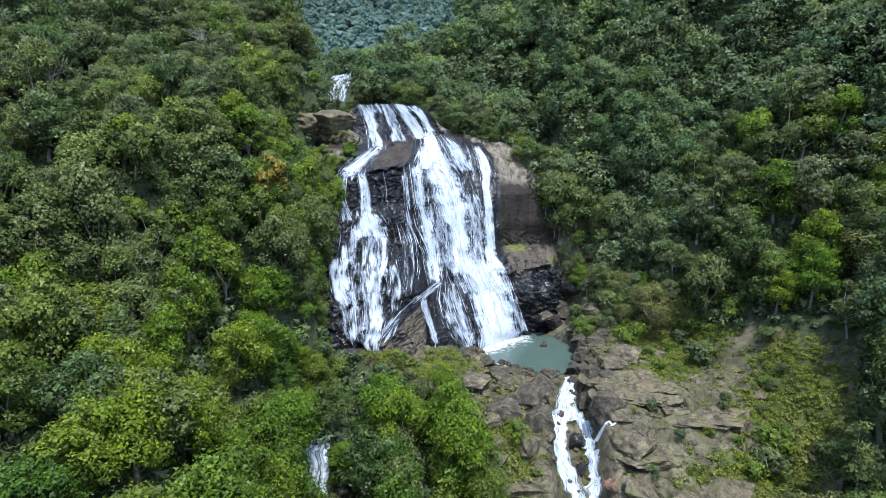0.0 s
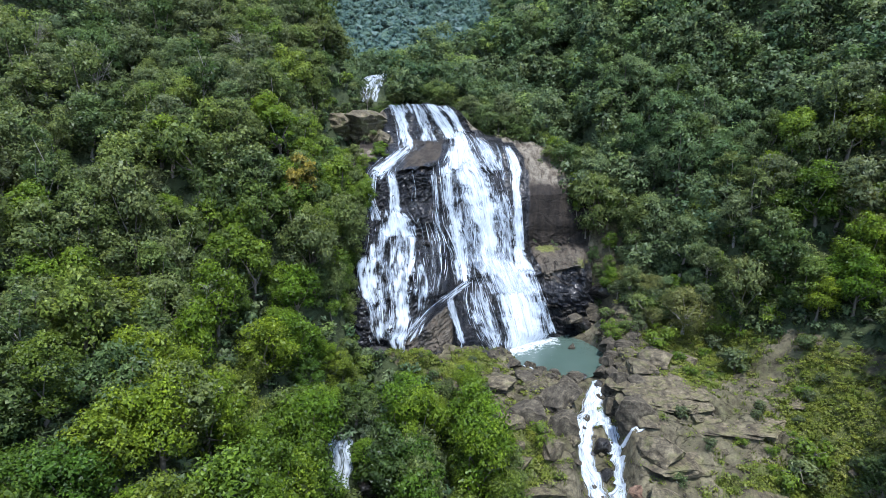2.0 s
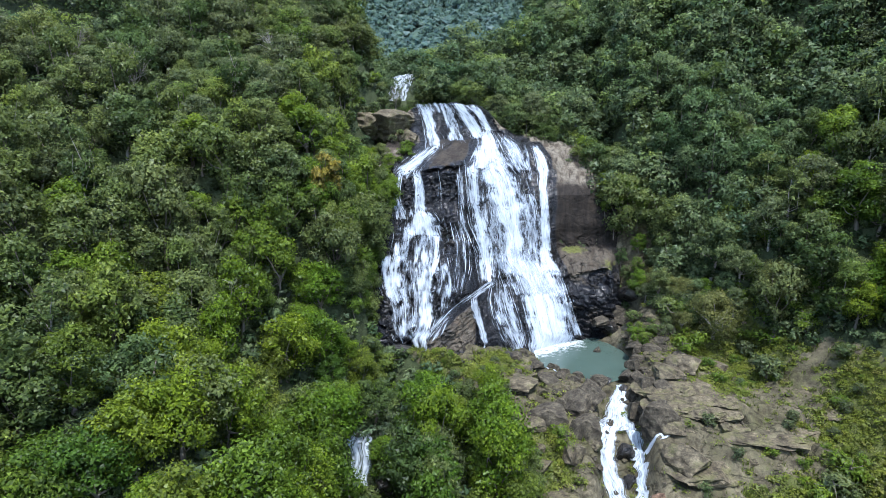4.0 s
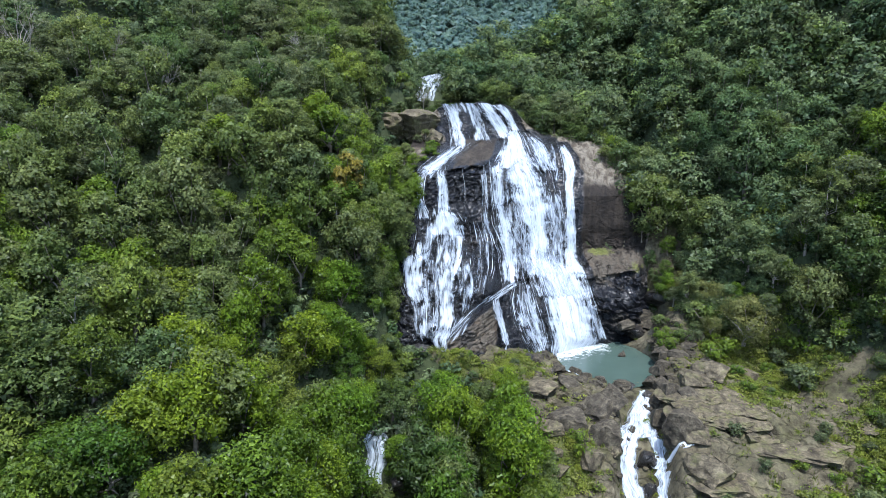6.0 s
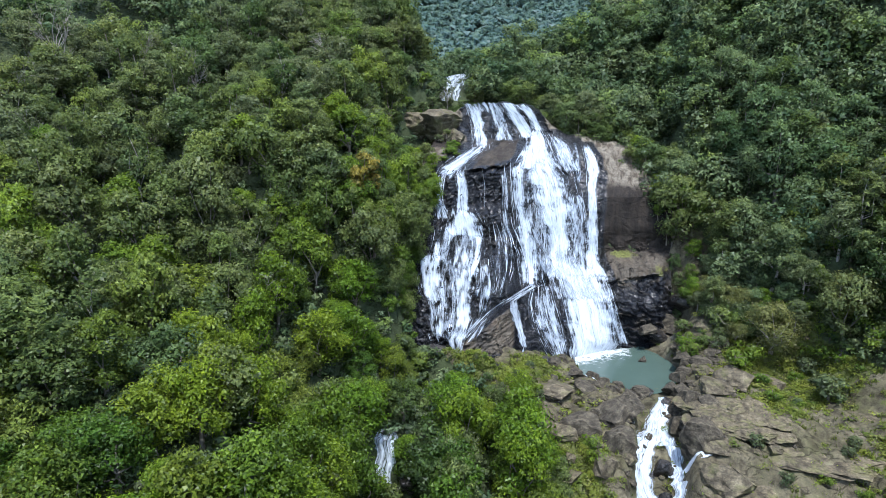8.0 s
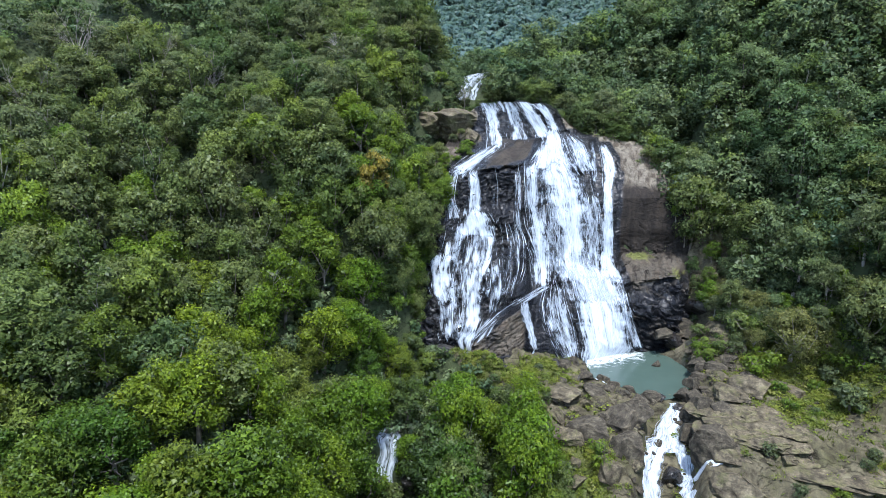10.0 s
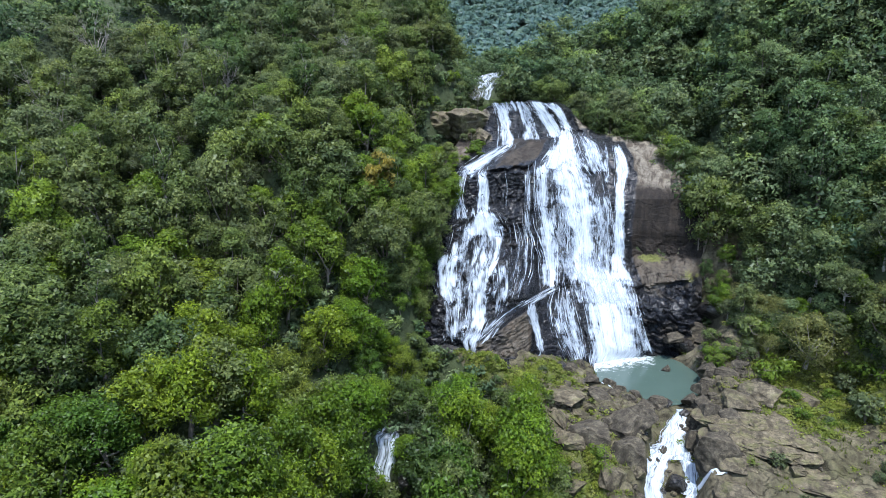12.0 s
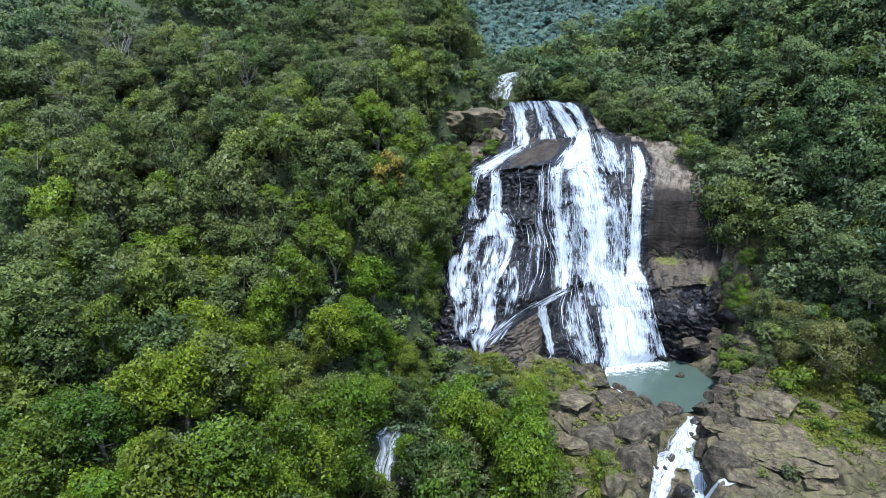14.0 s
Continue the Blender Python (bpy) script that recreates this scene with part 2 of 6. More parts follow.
# Right-flank leaves: the bluish haze of that hill is put into this green.
LEAF_FLANK_HAZED = leaf_material("leaf_flank_hazed", ((0.0, (0.056, 0.098, 0.048)), (0.35, (0.094, 0.134, 0.068)), (0.7, (0.070, 0.116, 0.053)), (1.0, (0.118, 0.152, 0.082))))
LEAF_OLIVE = leaf_material("leaf_olive", ((0.0, (0.120, 0.132, 0.048)), (1.0, (0.135, 0.142, 0.056))))
LEAF_RUST = leaf_material("leaf_rusty", ((0.0, (0.19, 0.155, 0.035)), (1.0, (0.17, 0.145, 0.04))))
GRASS = leaf_material("grass_blades", ((0.0, (0.070, 0.095, 0.018)), (1.0, (0.105, 0.125, 0.028))), massed=False)


def rock_material(name, dark, mid, light, wet=0.0, fine=(1.6, 4.5), scale=4.0, moss=0.0):
    m, t = nodes_of(name)
    n1, n2, n3 = grain(t, 0.18 * scale, 5), grain(t, 1.1 * scale, 7, 0.7), grain(t, 6.0 * scale, 6, 0.75)
    streak = grain(t, 0.9 * scale, 4, 0.6, (1.0, 1.0, 0.12))
    col = ramp(t, n2, ((0.36, dark), (0.5, mid), (0.64, light)))
    nm = grain(t, 14.0 * scale / 4, 6, 0.75)
    col = mix(t, 0.8, col, ramp(t, nm, ((0.36, (0.42, 0.41, 0.39)), (0.5, (0.95, 0.95, 0.95)), (0.64, (1.5, 1.47, 1.4)))), "MULTIPLY")
    col = mix(t, 0.75, col, ramp(t, n1, ((0.3, (0.55, 0.52, 0.5)), (0.7, (1.25, 1.2, 1.12)))), "MULTIPLY")
    col = mix(t, 0.6, col, ramp(t, streak, ((0.38, (0.45, 0.42, 0.40)), (0.6, (1.15, 1.12, 1.08)))), "MULTIPLY")
    col = mix(t, 0.5, col, ramp(t, n3, ((0.32, (0.45, 0.44, 0.42)), (0.68, (1.45, 1.42, 1.36)))), "MULTIPLY")
    ck, ck2 = cracks(t, fine[0], 0.05, (1, 1, 1.6)), cracks(t, fine[1], 0.06, (1, 1.4, 1))
    col = mix(t, 0.40, col, mix(t, ck, (0.30, 0.28, 0.26), (1.0, 1.0, 1.0)), "MULTIPLY")
    col = mix(t, 0.2, col, mix(t, ck2, (0.35, 0.33, 0.30), (1.0, 1.0, 1.0)), "MULTIPLY")
    if moss:
        film = ramp(t, maths(t, "ADD", grain(t, 0.5 * scale, 5, 0.65), maths(t, "MULTIPLY", n3, 0.25)), ((0.62, (0, 0, 0)), (0.74, (1, 1, 1))))
        col = mix(t, maths(t, "MULTIPLY", film, moss), col, mix(t, n3, (0.05, 0.06, 0.014), (0.12, 0.125, 0.035)))
    h = maths(t, "ADD", maths(t, "ADD", n2, maths(t, "MULTIPLY", nm, 0.6)), maths(t, "MULTIPLY", ck, 0.4))
    rough = 0.85 if not wet else ramp(t, n2, ((0.35, (0.18, 0.18, 0.18)), (0.7, (0.55, 0.55, 0.55))))
    finish(t, surface(t, col, rough, h, 1.0, 0.12, 0.3 if not wet else 0.45))
    return m


ROCK = rock_material("rock_brown_grey", (0.052, 0.046, 0.032), (0.112, 0.100, 0.071), (0.18, 0.164, 0.122), moss=0.5)
ROCK_SLAB = rock_material("rock_slab", (0.062, 0.054, 0.037), (0.114, 0.102, 0.071), (0.164, 0.149, 0.107), fine=(2.2, 6.0), scale=9.0, moss=0.45)
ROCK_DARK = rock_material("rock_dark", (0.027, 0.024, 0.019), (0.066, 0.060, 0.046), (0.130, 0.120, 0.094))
ROCK_WET = rock_material("rock_wet", (0.006, 0.006, 0.007), (0.018, 0.017, 0.017), (0.060, 0.055, 0.050), wet=1.0)
ROCK_RED = rock_material("rock_reddish", (0.07, 0.044, 0.032), (0.14, 0.092, 0.066), (0.20, 0.145, 0.108))


def cliff_material():
    """Wet dark rock where the water runs, dry brown rock beside it, moss on flatter ground."""
    m, t = nodes_of("cliff_rock")
    n1, n2, n3 = grain(t, 0.15, 5), grain(t, 0.9, 6, 0.65), grain(t, 5.0, 5, 0.7)
    streak = grain(t, 0.8, 5, 0.62, (1.0, 0.5, 0.10), warp=0.4)
    dry = ramp(t, n2, ((0.28, (0.082, 0.071, 0.056)), (0.52, (0.142, 0.126, 0.100)), (0.76, (0.200, 0.182, 0.148))))
    wet = ramp(t, n2, ((0.34, (0.004, 0.0045, 0.006)), (0.58, (0.009, 0.010, 0.013)), (0.80, (0.034, 0.034, 0.036))))
    stain_shade = ramp(t, streak, ((0.40, (0.30, 0.24, 0.20)), (0.58, (1.1, 1.08, 1.05))))
    dry = mix(t, 0.85, dry, stain_shade, "MULTIPLY")
    # Darkens the dry rock by a mask of stain and painted shade.
    darkened = ramp(t, maths(t, "ADD", attribute(t, "stain_shade"), maths(t, "MULTIPLY", maths(t, "SUBTRACT", streak, 0.5), 1.4)), ((0.35, (1, 1, 1)), (0.7, (0.13, 0.11, 0.10))))
    dry = mix(t, 1.0, dry, darkened, "MULTIPLY")
    w = maths(t, "ADD", attribute(t, "wet"), maths(t, "MULTIPLY", maths(t, "SUBTRACT", n1, 0.5), 0.9))
    wf = ramp(t, w, ((0.35, (0, 0, 0)), (0.6, (1, 1, 1))))
    col = mix(t, wf, dry, wet)
    moss = ramp(t, maths(t, "ADD", attribute(t, "moss"), maths(t, "MULTIPLY", maths(t, "SUBTRACT", n2, 0.5), 1.2)), ((0.5, (0, 0, 0)), (0.7, (1, 1, 1))))
    col = mix(t, moss, col, mix(t, n3, (0.07, 0.085, 0.018), (0.14, 0.14, 0.04)))
    rough = mix(t, wf, (0.8, 0.8, 0.8), ramp(t, n3, ((0.4, (0.16, 0.16, 0.16)), (0.62, (0.5, 0.5, 0.5)))))
    ck, ck2 = cracks(t, 0.22, 0.04, (0.6, 1, 1.5)), cracks(t, 0.9, 0.06, (0.6, 1, 1.6))
    col = mix(t, 0.4, col, mix(t, ck, (0.25, 0.24, 0.23), (1.0, 1.0, 1.0)), "MULTIPLY")
    col = mix(t, 0.2, col, mix(t, ck2, (0.35, 0.33, 0.30), (1.0, 1.0, 1.0)), "MULTIPLY")
    h = maths(t, "ADD", maths(t, "ADD", maths(t, "MULTIPLY", n2, 0.35), maths(t, "MULTIPLY", n3, 0.4)), maths(t, "ADD", maths(t, "MULTIPLY", ck, 0.6), maths(t, "MULTIPLY", ck2, 0.25)))
    finish(t, surface(t, col, rough, h, 0.8, 0.14, 0.3))
    return m


CLIFF = cliff_material()


def ground_material():
    """Forest soil, bare rock and rough grass."""
    m, t = nodes_of("ground")
    n1, n2, n3 = grain(t, 0.12, 5), grain(t, 0.7, 6, 0.65), grain(t, 4.5, 5, 0.7)
    soil = mix(t, n2, (0.022, 0.032, 0.014), (0.052, 0.066, 0.028))
    rock = ramp(t, n2, ((0.36, (0.054, 0.048, 0.032)), (0.5, (0.114, 0.103, 0.070)), (0.64, (0.180, 0.162, 0.114))))
    streak = grain(t, 0.5, 5, 0.6, (1.0, 0.25, 0.6), warp=0.5)
    rock = mix(t, 0.7, rock, ramp(t, streak, ((0.38, (0.5, 0.47, 0.43)), (0.62, (1.2, 1.17, 1.12)))), "MULTIPLY")
    rock = mix(t, 0.5, rock, ramp(t, n3, ((0.3, (0.6, 0.6, 0.6)), (0.7, (1.3, 1.28, 1.25)))), "MULTIPLY")
    film = ramp(t, maths(t, "ADD", maths(t, "MULTIPLY", n1, 0.6), maths(t, "MULTIPLY", n2, 0.4)), ((0.44, (1.0, 1.0, 1.0)), (0.60, (0.44, 0.50, 0.30))))
    rock = mix(t, 0.8, rock, film, "MULTIPLY")
    grass = mix(t, n3, (0.040, 0.052, 0.014), (0.110, 0.118, 0.036))
    r = ramp(t, maths(t, "ADD", attribute(t, "rock"), maths(t, "MULTIPLY", maths(t, "SUBTRACT", n2, 0.5), 0.8)), ((0.42, (0, 0, 0)), (0.55, (1, 1, 1))))
    g = ramp(t, maths(t, "ADD", attribute(t, "grass"), maths(t, "MULTIPLY", maths(t, "SUBTRACT", n2, 0.5), 1.3)), ((0.45, (0, 0, 0)), (0.62, (1, 1, 1))))
    col = mix(t, g, mix(t, r, soil, rock), grass)
    ck = cracks(t, 0.16, 0.03, (0.7, 1.9, 1))
    col = mix(t, maths(t, "MULTIPLY", r, 0.45), col, mix(t, 1.0, col, mix(t, ck, (0.3, 0.28, 0.25), (1.0, 1.0, 1.0)), "MULTIPLY"))
    h = maths(t, "ADD", maths(t, "ADD", n2, maths(t, "MULTIPLY", n3, 0.4)), maths(t, "MULTIPLY", ck, 0.4))
    finish(t, surface(t, col, 0.9, h, 1.0, 0.4, 0.2))
    return m


GROUND = ground_material()


def bark_material(name, a, b):
    m, t = nodes_of(name)
    n = grain(t, 3.0, 5, 0.6, (1, 1, 0.25))
    finish(t, surface(t, mix(t, n, a, b), 0.9, n, 0.6, 0.05, 0.2))
    return m


BARK = bark_material("bark", (0.06, 0.05, 0.04), (0.20, 0.18, 0.15))
BARK_PALE = bark_material("bark_pale", (0.14, 0.125, 0.105), (0.32, 0.30, 0.27))


def falling_water(name, cover):
    """White water: threads that run down the sheet, with gaps through which the rock shows."""
    m, t = nodes_of(name)
    uv = t.nodes.new("ShaderNodeUVMap")
    uv.uv_map = "flow"
    facs = []
    for sx, sy, sc, det in ((1.0, 0.06, 1.1, 4), (1.0, 0.09, 4.2, 6), (1.0, 0.45, 0.8, 5), (1.0, 0.05, 9.0, 3)):
        mp = t.nodes.new("ShaderNodeMapping")
        mp.inputs["Scale"].default_value = (sx, sy, 1)
        t.links.new(uv.outputs[0], mp.inputs["Vector"])
        n = node(t, "ShaderNodeTexNoise", Scale=sc, Detail=float(det), Roughness=0.6, Distortion=0.25)
        t.links.new(mp.outputs[0], n.inputs["Vector"])
        facs.append(n.outputs["Fac"])
    f = maths(t, "ADD", maths(t, "MULTIPLY", facs[0], 0.32), maths(t, "ADD", maths(t, "MULTIPLY", facs[1], 0.36), maths(t, "MULTIPLY", facs[2], 0.32)))
    f = maths(t, "ADD", f, maths(t, "MULTIPLY", maths(t, "SUBTRACT", facs[3], 0.5), 0.24))
    v = maths(t, "ADD", f, maths(t, "MULTIPLY", maths(t, "SUBTRACT", attribute(t, "veil"), 1.0 - cover), 0.30))
    a = ramp(t, v, ((0.44, (0, 0, 0)), (0.57, (1, 1, 1))))
    tone = ramp(t, v, ((0.45, (0.20, 0.24, 0.30)), (0.58, (0.43, 0.49, 0.56)), (0.74, (0.82, 0.87, 0.91))))
    p = node(t, "ShaderNodeBsdfPrincipled", Roughness=0.55)
    t.links.new(tone, p.inputs["Base Color"])
    p.inputs["Specular IOR Level"].default_value = 0.3
    b = node(t, "ShaderNodeBump", Strength=0.7, Distance=0.25)
    t.links.new(f, b.inputs["Height"])
    t.links.new(b.outputs[0], p.inputs["Normal"])
    tl = node(t, "ShaderNodeBsdfTranslucent")
    tl.inputs["Color"].default_value = (0.85, 0.89, 0.93, 1)
    ms = node(t, "ShaderNodeMixShader", Fac=0.3)
    t.links.new(p.outputs[0], ms.inputs[1])
    t.links.new(tl.outputs[0], ms.inputs[2])
    tp = node(t, "ShaderNodeBsdfTransparent")
    mx = t.nodes.new("ShaderNodeMixShader")
    t.links.new(a, mx.inputs["Fac"])
    t.links.new(tp.outputs[0], mx.inputs[1])
    t.links.new(ms.outputs[0], mx.inputs[2])
    finish(t, mx.outputs[0])
    return m


WATER_WHITE = falling_water("white_water", 0.45)


def pool_material():
    m, t = nodes_of("pool_water")
    n = grain(t, 1.4, 4, 0.55, (1, 1.6, 1))
    big = grain(t, 0.16, 3)
    col = mix(t, big, (0.040, 0.066, 0.055), (0.062, 0.092, 0.078))
    froth = grain(t, 0.9, 8, 0.75)
    fo = ramp(t, maths(t, "ADD", attribute(t, "foam"), maths(t, "MULTIPLY", maths(t, "SUBTRACT", froth, 0.5), 2.4)), ((0.1, (0, 0, 0)), (1.3, (1, 1, 1))))
    col = mix(t, fo, col, (0.74, 0.79, 0.81))
    finish(t, surface(t, col, mix(t, fo, (0.12, 0.12, 0.12), (0.7, 0.7, 0.7)), n, 0.12, 0.1, 0.5))
    return m


POOL = pool_material()


# ---- building helpers ----
def mesh_from(name, verts, faces, material, smooth=False):
    me = bpy.data.meshes.new(name)
    verts = np.asarray(verts, np.float32).reshape(-1, 3)
    faces = np.asarray(faces, np.int32)
    k = faces.shape[1]
    me.vertices.add(len(verts))
    me.vertices.foreach_set("co", verts.ravel())
    me.loops.add(faces.size)
    me.loops.foreach_set("vertex_index", faces.ravel())
    me.polygons.add(len(faces))
    me.polygons.foreach_set("loop_start", np.arange(0, faces.size, k, dtype=np.int32))
    me.polygons.foreach_set("loop_total", np.full(len(faces), k, np.int32))
    me.polygons.foreach_set("use_smooth", np.full(len(faces), smooth))
    me.materials.append(material)
    me.update(calc_edges=True)
    return me


def point_values(me, name, values):
    me.attributes.new(name, "FLOAT", "POINT").data.foreach_set("value", np.asarray(values, np.float32).ravel())


def point_vectors(me, name, values):
    me.attributes.new(name, "FLOAT_VECTOR", "POINT").data.foreach_set("vector", np.asarray(values, np.float32).ravel())


def sheet(nu, nv):
    """Quads of a grid with nu columns and nv rows of points."""
    i = np.arange(nu * nv).reshape(nv, nu)
    return np.stack([i[:-1, :-1], i[:-1, 1:], i[1:, 1:], i[1:, :-1]], -1).reshape(-1, 4)


def part(name, me, parent, label=""):
    ob = new(name, me)
    ob.parent = parent
    if label:
        tagged(ob, label)
    return ob


# ---- the land ----
def axis(core0, core1, step, far0, far1):
    mid = np.arange(core0, core1 + step / 2, step)
    up, down = [core1], [core0]
    s = step
    while up[-1] < far1:
        s *= 1.10
        up.append(up[-1] + s)
    s = step
    while down[-1] > far0:
        s *= 1.10
        down.append(down[-1] - s)
    return np.concatenate([down[:0:-1], mid, up[1:]])


def bare(x, y):
    """1 on the open rocky slope beside the stream and pool, 0 in the forest."""
    edge = np.interp(y, (60, 70, 76, 84, 92, 98, 106, 113, 119, 126), (46, 56, 64, 71, 73, 67, 61, 58, 54, 38)) + 1.8 * lumps(x, y, 9, 21)
    west = np.interp(y, (60, 70, 78, 84, 90, 96, 103, 110, 126), (12, 9, 8, 5.5, 0, -14, -22, -23, -23))
    return ss(edge + 1.5, edge - 1.5, x) * ss(west - 1, west + 1.5, x) * ss(58, 64, y) * ss(128, 122, y)


def grassy(x, y):
    g = 0.5 * bump(x, y, 41, 115, 6, 4) + 0.95 * bump(x, y, 57, 110, 6, 5) + 0.7 * bump(x, y, 48, 106, 6, 4) + 1.0 * bump(x, y, 61, 85, 8, 9) + 0.6 * bump(x, y, 47, 78, 7, 3) + 0.9 * bump(x, y, 50, 118, 9, 5)
    g = g + 0.95 * bump(x, y, 12, 82, 2.6, 6) + 0.5 * bump(x, y, 50, 76, 8, 4) + 0.2 * bump(x, y, 36, 106, 6, 4) + 0.8 * bump(x, y, 1, 101, 6, 4) + 0.9 * bump(x, y, -8, 97.5, 8, 4) + 0.7 * bump(x, y, 64, 95, 4, 5) + 0.5 * bump(x, y, 42, 99.5, 7, 4) + 0.6 * bump(x, y, 9, 83.5, 4, 5)
    return np.clip(0.15 + g + 0.26 * lumps(x, y, 4, 31) + 0.24 * lumps(x, y, 1.7, 32), 0, 1)


def build_ground():
    gx, gy = axis(-40, 66, 0.55, -2500, 2500), axis(62, 128, 0.55, -900, 3500)
    X, Y = np.meshgrid(gx, gy)
    Z = ground_height(X, Y)
    # ledges and cracks of the open rock
    b = bare(X, Y)
    ledge = np.abs(lumps(X * 0.5, Y + 0.5 * X, 5.0, 8))
    Z = Z + b * (0.9 * (0.5 - ledge) * ss(1, 5, np.abs(X - np.interp(Y, BED_Y, BED_X))))
    bed = (0.45 * X + 0.9 * Y + 2.0 * lumps(X, Y, 14, 51)) / 3.1
    off = ss(1.5, 5, np.abs(X - np.interp(Y, BED_Y, BED_X)))
    Z = Z + b * off * (0.42 * ss(0.0, 0.25, bed % 1.0) * (1 - bed % 1.0) - 0.25 + 0.22 * np.abs(lumps(X, Y, 1.7, 52)) - 0.25 * np.exp(-(lumps(X, Y, 6, 53) / 0.06) ** 2))
    me = mesh_from("ground", np.stack([X, Y, Z], -1), sheet(len(gx), len(gy)), GROUND, True)
    side = ss(23, 26, X) * ss(40, 36, X) * ss(121, 125, Y) * ss(143, 139, Y)
    point_values(me, "rock", np.maximum(b, side))
    point_values(me, "grass", grassy(X, Y) * ss(0.05, 0.4, b))
    return tagged(new("ground", me), "hilly forest ground with an open slope of brown rock", "ground", kind="structure")


build_ground()

